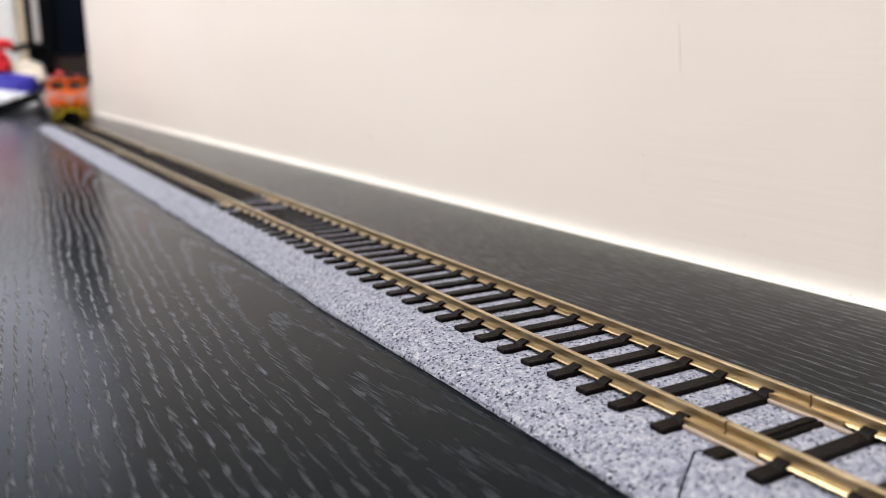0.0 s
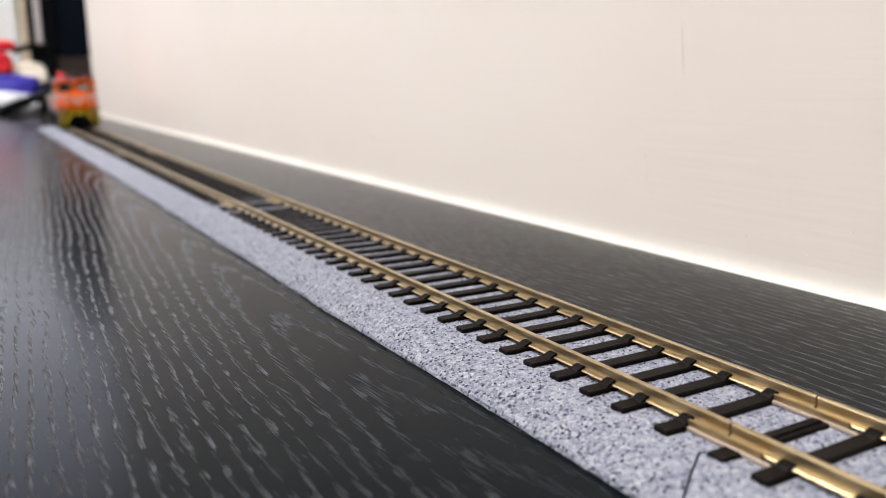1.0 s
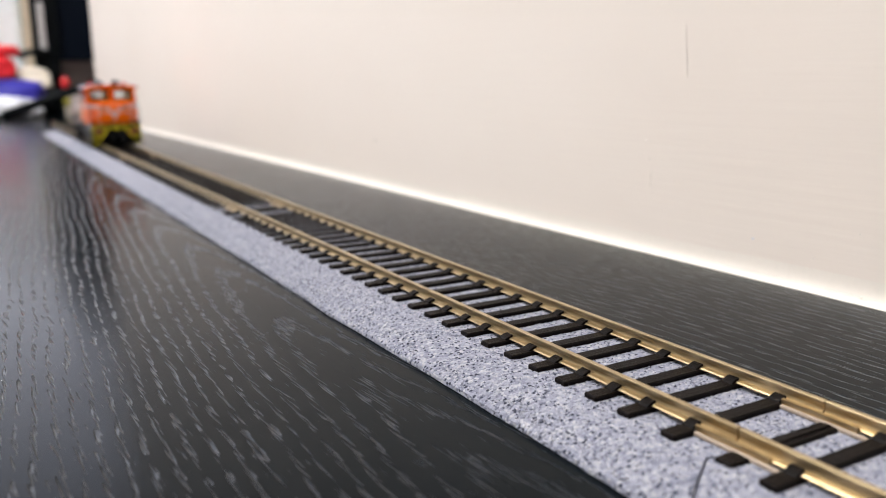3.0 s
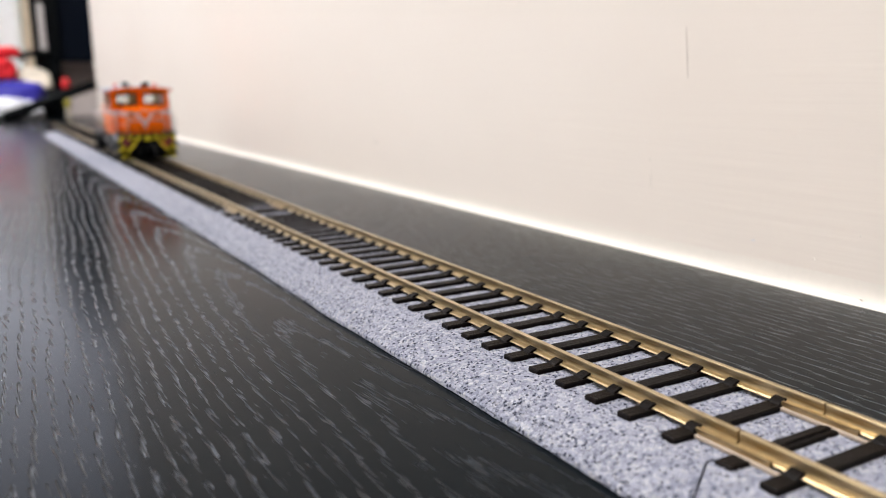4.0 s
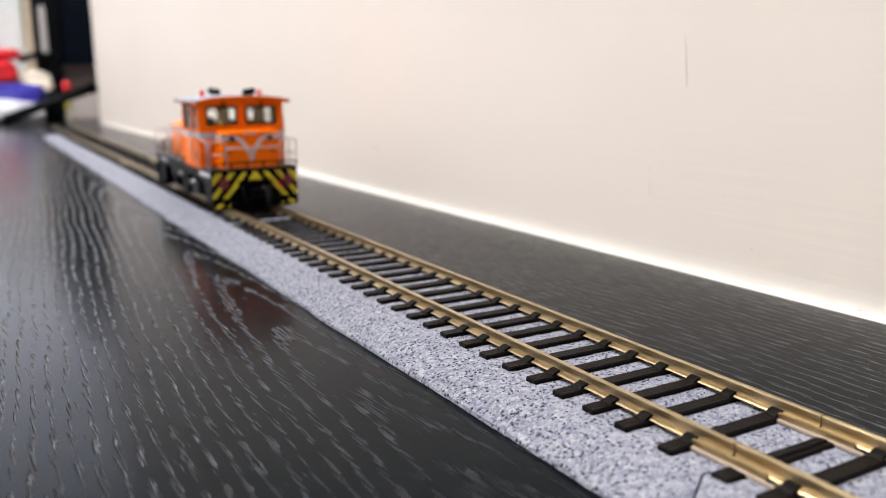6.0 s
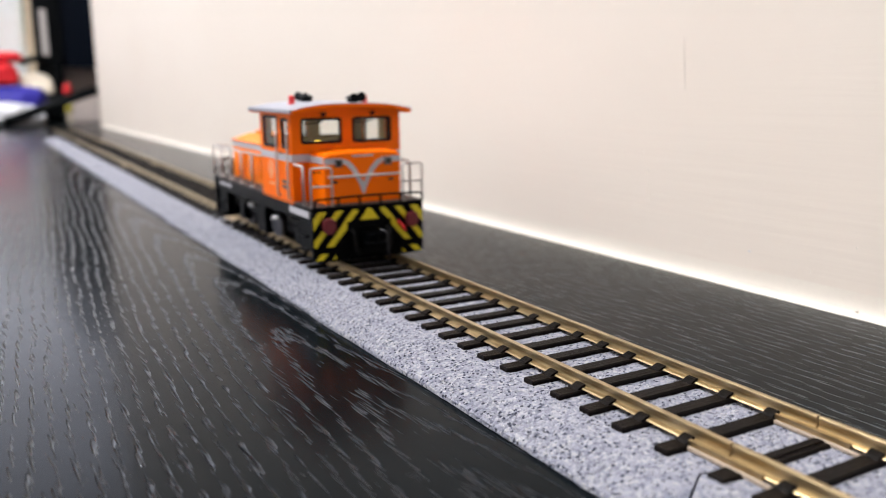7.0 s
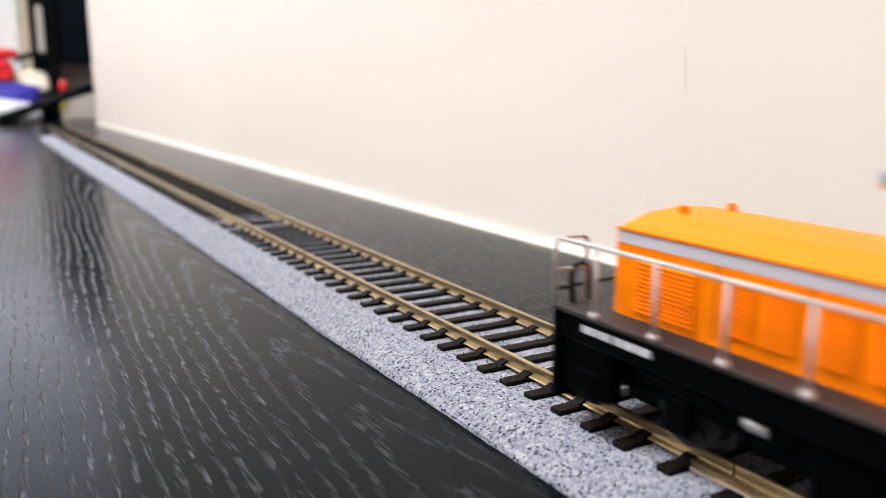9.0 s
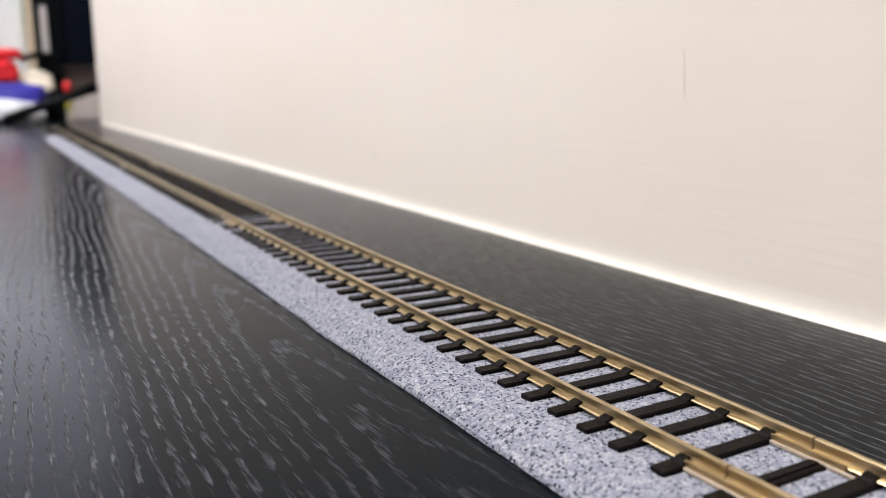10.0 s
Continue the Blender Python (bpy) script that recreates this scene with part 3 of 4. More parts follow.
def build_loco():
    root = empty("locomotive", pose(LOCO_X * MM, 0.752, RAIL_TOP * MM))
    tagged(root, "orange model diesel shunter with silver roof on brass rails", "locomotive")
    L = Loco(root)
    # frame and deck
    bm = boxes((-15.6, 15.6, 1.0, 93.5, 17.0, 20.9, 0.3))
    frame_part = L.part("frame", bm, "loco_black", "black side frame")
    for s in (-1, 1):
        for a, b in ((3.0, 17.5), (74.5, 88.5)):
            lo, hi = (15.55, 15.85) if s > 0 else (-15.85, -15.55)
            if a < 50:
                L.part("lettering_bar", boxes((lo, hi, a, b, 18.4, 20.1)), "silver_paint", "plain pale lettering bar", parent=frame_part)
                continue
            for u, v in ((0, 2.6), (3.0, 5.2), (5.6, 7.0), (7.8, 9.6), (10.0, 11.0), (11.4, 13.6)):
                L.part("lettering_bar", boxes((lo, hi, a + u, a + v, 18.9, 19.9)), "silver_paint", "plain pale lettering bar", parent=frame_part)
    L.part("deck", boxes((-16.0, 16.0, 0.2, 94.3, 20.9, 21.6, 0.15)), "deck_brown", "dark brown walkway deck")
    L.part("inner_frame", boxes((-6.8, 6.8, 6, 88, 8.2, 17.0, 0.4), (-12.4, -11.3, 12, 84, 12.8, 17.0, 0.2), (11.3, 12.4, 12, 84, 12.8, 17.0, 0.2), (-15.0, -12.0, 1.2, 12.5, 9.8, 17.0, 0.3), (12.0, 15.0, 1.2, 12.5, 9.8, 17.0, 0.3), (-15.0, -12.0, 83.0, 93.3, 9.8, 17.0, 0.3), (12.0, 15.0, 83.0, 93.3, 9.8, 17.0, 0.3)), "loco_black", "black inner frame")
    # end beams
    for end in (0, 1):
        bm = bmesh.new()
        outline = [(-16, 21.2), (-16, 8.4), (-15, 7.8), (-9, 7.8), (-8.6, 13), (-3.4, 13), (-3, 16.5), (3, 16.5), (3.4, 13), (8.6, 13), (9, 7.8), (15, 7.8), (16, 8.4), (16, 21.2)]
        y0, y1 = (0.0, 1.1) if end == 0 else (93.4, 94.5)
        prism(bm, outline, "y", y0, y1)
        beam = L.part("buffer_beam", bm, "loco_black", "black beam with yellow warning stripes")
        if end == 0:
            hazard(L, beam, -0.12, 0.02, 1)
            L.part("warning_triangle", prism(bmesh.new(), [(-2.7, 17.4), (2.7, 17.4), (0.5, 20.4), (-0.5, 20.4)], "y", -0.2, 0.02), "hazard_yellow", "yellow triangle", parent=beam)
        else:
            hazard(L, beam, 94.48, 94.62, -1)
        s = -1 if end == 0 else 1
        yb = 0.0 if end == 0 else 94.5
        for x in (-12.0, 12.0):
            bm = lathe(bmesh.new(), [(1.5, 0), (1.5, s * 0.4), (0.9, s * 0.5), (0.9, s * 1.3), (1.85, s * 1.4), (1.85, s * 1.7), (1.3, s * 1.9)], "y", (x, yb, 17.0))
            L.part("buffer", bm, "buffer_red", "dark red round buffer", smooth=False)
        # coupling pocket, hook bar and hoses
        L.part("coupler", boxes((-2.2, 2.2, min(yb, yb + s * 4.2), max(yb, yb + s * 4.2), 12.2, 14.6, 0.3), (-3.4, 3.4, min(yb + s * 3.2, yb + s * 5.4), max(yb + s * 3.2, yb + s * 5.4), 11.6, 12.6, 0.2), (-0.5, 0.5, min(yb + s * 4.6, yb + s * 5.6), max(yb + s * 4.6, yb + s * 5.6), 12.4, 15.2, 0.15)), "loco_black", "black loop coupling")
        for x in (-5.2, 5.2):
            L.part("brake_hose", tube(bmesh.new(), rounded([(x, yb, 15.5), (x, yb + s * 1.6, 15.2), (x * 0.95, yb + s * 2.2, 10.5), (x * 0.7, yb + s * 1.6, 9.0)], 1.2), 0.45), "rubber_black", "thin black brake hose", smooth=True)
        L.part("rail_guard", boxes((-11, -6.6, min(yb - s * 0.4, yb - s * 2.0), max(yb - s * 0.4, yb - s * 2.0), 7.4, 12.5, 0.2), (6.6, 11, min(yb - s * 0.4, yb - s * 2.0), max(yb - s * 0.4, yb - s * 2.0), 7.4, 12.5, 0.2), (-9, 9, min(yb - s * 0.6, yb - s * 1.4), max(yb - s * 0.6, yb - s * 1.4), 8.4, 13.2, 0.2)), "loco_black", "black rail guard")
        # plough middle; the wide black plate is added to stand for shadow under the loco
        L.part("plough_shade_plate", boxes((-13.5, 13.5, min(yb - s * 1.2, yb - s * 2.2), max(yb - s * 1.2, yb - s * 2.2), 7.3, 14.0, 0.3), (-3.2, 3.2, min(yb - s * 0.2, yb - s * 1.3), max(yb - s * 0.2, yb - s * 1.3), 10.0, 16.4, 0.3)), "loco_black", "black plough with a dark plate added to stand for shade behind the beam")
        L.part("coupling_hook", tube(bmesh.new(), rounded([(1.2, yb + s * 3.6, 15.6), (2.6, yb + s * 5.2, 15.2), (2.8, yb + s * 5.4, 9.6), (3.4, yb + s * 4.8, 7.9)], 0.8), 0.32), "dark_steel", "worn grey metal coupling hook", smooth=True)
        L.part("hose_cock", tube(bmesh.new(), [(8.0, yb + s * 0.8, 16.6), (10.2, yb + s * 1.2, 14.2)], 0.36), "signal_red", "small red hose cock", smooth=True)
        # uncoupling bar over the beam
        bm = tube(bmesh.new(), rounded([(-15.5, yb + s * 0.6, 21.4), (-15.3, yb + s * 0.9, 23.6), (-5, yb + s * 0.9, 23.9), (5, yb + s * 0.9, 23.9), (15.3, yb + s * 0.9, 23.6), (15.5, yb + s * 0.6, 21.4)], 0.8), 0.26, 6)
        for x in (-9, -3, 3, 9):
            tube(bm, [(x, yb + s * 0.9, 24.0), (x, yb + s * 0.7, 21.0)], 0.3, 6)
        L.part("uncoupling_bar", bm, "loco_black", "thin black uncoupling bar", smooth=True)
        # two hoops on the end platform
        for x in (-1, 1):
            bm = tube(bmesh.new(), rounded([(x * 16.0, yb - s * 0.2, 21.5), (x * 16.0, yb - s * 0.2, 31.6), (x * 10.2, yb - s * 0.2, 31.6), (x * 10.2, yb - s * 0.2, 21.5)], 1.0), 0.30)
            tube(bm, [(x * 16.0, yb - s * 0.2, 26.8), (x * 10.2, yb - s * 0.2, 26.8)], 0.26)
            L.part("end_railing", bm, "rail_silver", "silver end railing hoop", smooth=True)
    L.part("jumper_cable", tube(bmesh.new(), rounded([(-13.0, 93.8, 21.6), (-13.2, 94.4, 27.2), (-9.5, 94.6, 27.6), (-8.6, 94.2, 21.6)], 2.2), 0.5), "rubber_black", "black looped cable", smooth=True)
    # cab
    Y0, Y1, Z0, Z1, X = 13.2, 39.4, 21.0, 45.2, 16.0
    windows_side = [(24.4, 36.3, 35.6, 43.7), (15.6, 20.8, 35.8, 43.2)]
    for s in (-1, 1):
        lo, hi = (-X, -X + 0.9) if s < 0 else (X - 0.9, X)
        wall = L.part("cab_side", panel(bmesh.new(), "x", lo, hi, Y0, Y1, Z0 - 0.2, Z1, windows_side), "orange", "orange cab side")
        o0, o1 = (-X - 0.12, -X + 0.5) if s < 0 else (X - 0.5, X + 0.12)
        for u0, u1, v0, v1 in windows_side:
            window(L, "x", o0, o1, u0, u1, v0, v1)
        t0, t1 = (-X - 0.08, -X + 0.02) if s < 0 else (X - 0.02, X + 0.08)
        L.part("stripe", boxes((t0, t1, Y0 - 0.02, Y1, 32.1, 34.1)), "silver_paint", "silver stripe", parent=wall)
        # door with its own edge, kick grille, handle and grab rails
        d0, d1 = (-X - 0.2, -X + 0.02) if s < 0 else (X - 0.02, X + 0.2)
        L.part("door", panel(bmesh.new(), "x", d0 * 0.995, d1, 14.6, 22.3, 21.8, 44.6, [(15.3, 21.1, 35.5, 43.5), (14.6, 22.3, 32.05, 34.15)]), "orange", "orange cab door", parent=wall)
        L.part("door_handle", boxes((d0 - 0.25 if s < 0 else d1, d0 if s < 0 else d1 + 0.25, 20.4, 21.9, 34.0, 34.5, 0.1)), "dark_steel", "dark door handle", parent=wall)
        for z in (24.6, 26.0):
            L.part("grille", boxes((d0 - 0.1 if s < 0 else d1 - 0.05, d0 + 0.05 if s < 0 else d1 + 0.1, 16.3, 20.8, z, z + 0.9)), "grille_dark", "dark grey door grille", parent=wall)
        e = s * (X + 0.75)
        for y in (23.7, 15.0):
            bm = tube(bmesh.new(), rounded([(s * X, y, 39.6), (e, y, 39.6), (e, y, 22.4), (s * X, y, 22.4)], 0.5), 0.28)
            L.part("grab_rail", bm, "rail_silver", "silver grab rail", smooth=True)
        # round emblem as plain shapes, and a bar below it
        m0, m1 = (-X - 0.1, -X + 0.02) if s < 0 else (X - 0.02, X + 0.1)
        for k in range(6):
            z = 26.75 + 0.88 * k
            w = math.sqrt(max(0.2, 2.6 ** 2 - (z - 28.95) ** 2)) * 0.92
            L.part("emblem_bar", boxes((m0, m1, 30.8 - w, 30.8 + w, z - 0.27, z + 0.27)), "emblem_pale", "pale round emblem shape", parent=wall)
        L.part("lettering_bar", boxes((m0, m1, 28.4, 33.2, 24.7, 25.3)), "emblem_pale", "plain pale lettering bar", parent=wall)
        # frame step rail in front of the cab
        handrail(L, [(s * (X - 0.4), Y0, 31.6), (s * (X - 0.4), 6.6, 31.6), (s * (X - 0.4), 6.4, 21.5)], 0.38)
    front_windows = [(-13.0, -1.9, 37.1, 43.3), (1.9, 13.0, 37.1, 43.3)]
    for y0, y1, name in ((Y0, Y0 + 0.9, "cab_front"), (Y1 - 0.9, Y1, "cab_rear")):
        wall = L.part(name, panel(bmesh.new(), "y", y0, y1, -X + 0.9, X - 0.9, Z0, Z1, front_windows), "orange", "orange cab end wall")
        for u0, u1, v0, v1 in front_windows:
            o0, o1 = (y0 - 0.12, y0 + 0.5) if name == "cab_front" else (y1 - 0.5, y1 + 0.12)
            window(L, "y", o0, o1, u0, u1, v0, v1)
        t0, t1 = (y0 - 0.08, y0 + 0.02) if name == "cab_front" else (y1 - 0.02, y1 + 0.08)
        for s in (-1, 1):
            L.part("stripe", boxes((min(s * 11, s * 16), max(s * 11, s * 16), t0, t1, 32.1, 34.1)), "silver_paint", "silver stripe", parent=wall)
        # arched gable above the windows
        arch = [(-X + 0.9, 44.4)] + [(u, 45.3 + 1.7 * (1 - abs(u / 17.4) ** 3)) for u in (-15 + 30 * k / 16 for k in range(17))] + [(X - 0.9, 44.4)]
        L.part("gable", prism(bmesh.new(), arch, "y", y0 + 0.02, y1 - 0.02), "orange", "orange gable", parent=wall)
    # wipers and marker bulges over the front windows
    for x in (-6.8, 7.6):
        bm = tube(bmesh.new(), [(x, Y0 - 0.4, 44.6), (x - 0.6, Y0 - 0.5, 42.7), (x - 3.0, Y0 - 0.45, 42.2), (x - 5.8, Y0 - 0.4, 42.3)], 0.2, 6)
        box(bm, x - 0.7, x + 0.7, Y0 - 0.6, Y0, 44.2, 45.0, 0.2, 1)
        L.part("wiper", bm, "rubber_black", "thin black wiper")
    # roof
    bm = bmesh.new()
    n = 16
    top = [(-17.4 + 34.8 * k / n, 45.8 + 1.7 * (1 - abs(2 * k / n - 1) ** 3.0)) for k in range(n + 1)]
    under = [(u * 0.97, v - 0.75) for u, v in top[::-1]]
    prism(bm, top + under, "y", 9.0, 44.8)
    roof = L.part("roof", bm, "roof_grey", "pale silver-grey arched cab roof")
    for s in (-1, 1):
        L.part("gutter", boxes((min(s * 17.2, s * 17.7), max(s * 17.2, s * 17.7), 9.0, 44.8, 44.95, 46.15, 0.3)), "roof_grey", parent=roof)
        L.part("eave", boxes((min(s * 15.9, s * 17.5), max(s * 15.9, s * 17.5), 9.0, 44.8, 44.6, 44.94, 0.08)), "orange", "orange underside of the roof edge", parent=roof)
    L.part("roof_edge", prism(bmesh.new(), [(u, v - 0.25) for u, v in top] + [(u * 0.965, v - 1.1) for u, v in top[::-1]], "y", 8.75, 8.99), "orange", "orange roof edge", parent=roof)
    # horns and red lamps on the roof
    for x, y, d in ((-3.4, 35.4, 1), (3.2, 15.1, -1)):
        bm = bmesh.new()
        lathe(bm, [(0.45, -3.0), (0.5, 0.5), (0.8, 2.0), (1.35, 2.9), (1.35, 3.1)], "y", (x - 0.9, y, 49.0), 12)
        lathe(bm, [(0.45, -2.4), (0.5, 0.2), (0.8, 1.3), (1.25, 2.1), (1.25, 2.3)], "y", (x + 1.0, y, 48.8), 12)
        box(bm, x - 1.6, x + 1.6, y - 1.4, y - 0.4, 46.9, 49.0, 0.2, 1)
        if d < 0:
            bmesh.ops.rotate(bm, verts=bm.verts[:], cent=(x * MM, y * MM, 0), matrix=Matrix.Rotation(math.pi, 3, "Z"))
        L.part("horn", bm, "black_plastic", "black twin roof horn")
    for x, y in ((-11.0, 25.7), (11.0, 25.5)):
        bm = lathe(bmesh.new(), [(0.95, 46.6), (0.95, 47.2), (0.85, 47.3), (0.85, 49.0), (0.6, 49.4), (0.2, 49.55)], "z", (x, y, 0), 14)
        L.part("roof_lamp", bm, "signal_red", "small red roof lamp", smooth=True)
    # inside of the cab
    L.part("control_desk", boxes((-13, 13, 15.0, 18.5, 22, 35.5, 0.4), (-13, 13, 15.0, 18.4, 21.5, 22, 0.0)), "cab_inside", "olive control desk")
    L.part("seat", boxes((-13, -5, 25.5, 36.5, 22, 36.0, 0.8), (-13, -5, 34.0, 36.5, 35, 38.5, 0.6)), "cab_seat", "dark green driver seat")
    L.part("lining", panel(bmesh.new(), "y", Y1 - 1.3, Y1 - 0.95, -14.9, 14.9, 22, 44.7, front_windows), "cab_inside", "olive cab lining")
    L.part("lining", panel(bmesh.new(), "x", 14.7, 15.05, Y0 + 1.0, Y1 - 1.4, 22, 44.7, windows_side), "cab_inside", "olive cab lining")
    L.part("cab_light", lathe(bmesh.new(), [(0.5, 35.4), (1.5, 35.6), (1.7, 36.5), (1.2, 37.1), (0.3, 37.4)], "z", (-7.0, 17.2, 0), 14), "cab_glow", "glowing amber cab light", smooth=True)
    # short front bonnet
    nose = hood(L, "front_bonnet", 3.2, 13.5, 11.0, 21.5, 34.7, 0.7, "orange", "short orange front bonnet")
    for s in (-1, 1):
        lo, hi = (-11.08, -10.95) if s < 0 else (10.95, 11.08)
        L.part("stripe", boxes((lo, hi, 3.9, 13.5, 32.0, 33.8)), "silver_paint", "silver stripe", parent=nose)
        L.part("stripe", boxes((min(s * 7.8, s * 11), max(s * 7.8, s * 11), 3.12, 3.25, 32.0, 33.6)), "silver_paint", "silver stripe", parent=nose)
        # curved half of the silver V
        arc = [(s * 7.6, 32.4), (s * 6.2, 32.3), (s * 4.8, 31.6), (s * 3.4, 30.2), (s * 2.0, 28.0), (s * 1.0, 26.0), (s * 0.4, 24.0)]
        inner = [(s * 0.0, 24.0), (s * 0.0, 26.8), (s * 0.9, 28.6), (s * 2.2, 30.9), (s * 3.8, 32.6), (s * 5.8, 33.4), (s * 7.6, 33.5)]
        L.part("chevron", prism(bmesh.new(), arc + inner, "y", 3.08, 3.24), "silver_paint", "curved silver chevron", parent=nose)
        lo, hi = min(s * 6.2, s * 8.0), max(s * 6.2, s * 8.0)
        lamp = L.part("headlight", panel(bmesh.new(), "y", 2.3, 3.3, lo, hi, 31.3, 33.2, [(lo + 0.3, hi - 0.3, 31.6, 32.9)]), "grille_dark", "dark square headlight", parent=nose)
        L.part("lens", boxes((lo + 0.31, hi - 0.31, 2.6, 3.2, 31.61, 32.89, 0.15)), "lens_smoke", "dark lens", parent=lamp)
        L.part("latch", boxes((min(s * 7.6, s * 8.6), max(s * 7.6, s * 8.6), 2.9, 3.3, 27.0, 27.7, 0.1)), "dark_steel", "small dark latch", parent=nose)
    for s in (-1, 1):
        for y, z in ((6.4, 29.6), (10.2, 29.2), (8.4, 26.0)):
            lo, hi = (-11.2, -10.9) if s < 0 else (10.9, 11.2)
            L.part("latch", boxes((lo, hi, y - 0.9, y + 0.9, z, z + 0.4, 0.08)), "dark_steel", "small dark latch", parent=nose)
    handrail(L, [(-10.2, 2.2, 28.8), (10.2, 2.2, 28.8)], 0.32)
    L.part("lettering_bar", boxes((-3.0, 3.0, 3.05, 3.2, 33.7, 34.2)), "silver_paint", "plain pale lettering bar", parent=nose)
    # long rear bonnet
    rear = hood(L, "rear_bonnet", 40.0, 87.0, 11.0, 21.5, 34.4, 1.9, "orange_hood", "long orange rear bonnet with louvres")
    for s in (-1, 1):
        lo, hi = (-11.08, -10.95) if s < 0 else (10.95, 11.08)
        L.part("stripe", boxes((lo, hi, 40.0, 86.4, 32.0, 33.7)), "silver_paint", "silver stripe", parent=rear)
        lip = (-11.35, -10.9) if s < 0 else (10.9, 11.35)
        L.part("lip", boxes((*lip, 40.0, 86.9, 33.85, 34.25, 0.1)), "orange_hood", parent=rear)
        for a, b, z0, z1 in ((71.8, 82.4, 22.9, 30.6), (62.6, 66.4, 23.8, 31.2), (57.0, 61.2, 23.8, 31.2), (49.4, 53.6, 23.8, 31.2), (43.2, 47.4, 23.8, 31.2)):
            L.part("louvre_panel", boxes((lo * 1.002, hi * 1.002, a - 0.8, b + 0.8, z0 - 0.6, z1 + 0.5)), "orange_hood", parent=rear)
            k = 0
            while z0 + k * 0.62 < z1 - 0.4:
                z = z0 + k * 0.62
                u, v = (-11.04, -11.5) if s < 0 else (11.04, 11.5)
                L.part("louvre", prism(bmesh.new(), [(u, z + 0.08), (v, z), (v, z + 0.1), (u, z + 0.36)], "y", a, b), "orange_hood", parent=rear)
                k += 1
        for y in (55.2, 68.6):
            L.part("panel_seam", boxes((lo * 1.001, hi * 1.001, y - 0.08, y + 0.08, 22.6, 31.8)), "buffer_red", parent=rear)
        handrail(L, [(s * 15.4, 40.3, 31.8), (s * 15.4, 93.6, 31.6)], 0.34, bend=0.5)
        for y in (51.7, 63.0, 74.4, 86.0):
            L.part("handrail_post", tube(tube(bmesh.new(), [(s * 15.4, y, 21.4), (s * 15.4, y, 31.8)], 0.34), [(s * 15.4, y, 21.4), (s * 15.4, y, 22.1)], 0.75), "rail_silver", "silver handrail post", smooth=True)
    for x, y in ((-3.4, 82.0), (4.2, 80.0)):
        L.part("lifting_eye", boxes((x - 0.5, x + 0.5, y - 0.6, y + 0.6, 35.4, 37.2, 0.2)), "orange_hood", parent=rear)
    # below the frame
    for s in (-1, 1):
        lo, hi = (-14.6, -9.6) if s < 0 else (9.6, 14.6)
        bx = L.part("battery_box", boxes((lo, hi, 42.6, 51.0, 9.0, 16.9, 0.3)), "loco_black", "black ribbed battery box")
        for k in range(9):
            z = 9.6 + 0.75 * k
            L.part("rib", boxes((lo - 0.25 if s < 0 else hi, lo if s < 0 else hi + 0.25, 43.0, 50.6, z, z + 0.4)), "loco_black", parent=bx)
        bm = lathe(bmesh.new(), [(0.8, 9.6), (1.4, 10.0), (2.0, 11.6), (2.15, 14.0), (2.6, 14.3), (2.6, 14.9), (1.7, 15.7), (0.5, 16.2)], "z", (s * 13.4, 33.6, 0), 18)
        L.part("air_reservoir", bm, "tank_steel", "small grey steel air reservoir", smooth=True)
        L.part("valve", lathe(bmesh.new(), [(0.4, 57.2), (0.9, 57.5), (0.9, 60.4), (0.4, 60.8)], "y", (s * 13.6, 0, 15.6), 14), "bright_steel", "bright steel valve", smooth=True)
        for y in (19.0, 72.0):
            L.part("axle_box", boxes((min(s * 11, s * 13.4), max(s * 11, s * 13.4), y - 2.2, y + 2.2, 9.4, 14.6, 0.5)), "loco_black", "black axle box")
            L.part("leaf_spring", boxes((min(s * 12, s * 13.6), max(s * 12, s * 13.6), y - 6.5, y + 6.5, 15.0, 16.2, 0.3)), "loco_black")
        for y in (8.0, 86.5):
            L.part("step", boxes((min(s * 15.0, s * 16.2), max(s * 15.0, s * 16.2), y - 2.4, y + 2.4, 9.8, 10.3, 0.1), (min(s * 15.0, s * 16.2), max(s * 15.0, s * 16.2), y - 2.4, y + 2.4, 13.6, 14.1, 0.1)), "loco_black", "black cab step")
    return root, [wheelset(L, 19.0), wheelset(L, 72.0)]


# ---- clutter at the far end of the table ----
def pillow(bm, cx, cy, cz, sx, sy, sz, seed, rough=0.12):
    """A soft lumpy bag."""
    res = bmesh.ops.create_icosphere(bm, subdivisions=4, radius=1.0)
    for v in res["verts"]:
        c = v.co.copy()
        p = Vector([math.copysign(abs(k) ** 0.62, k) for k in c])
        p *= 1 + rough * noise.noise((c * 1.7 + Vector((seed, 0, 0)))) + rough * 0.5 * noise.noise(c * 5 + Vector((seed, 1, 0)))
        v.co = Vector(((cx + p.x * sx) * MM, (cy + p.y * sy) * MM, max(0.05, cz + p.z * sz) * MM))
    return bm


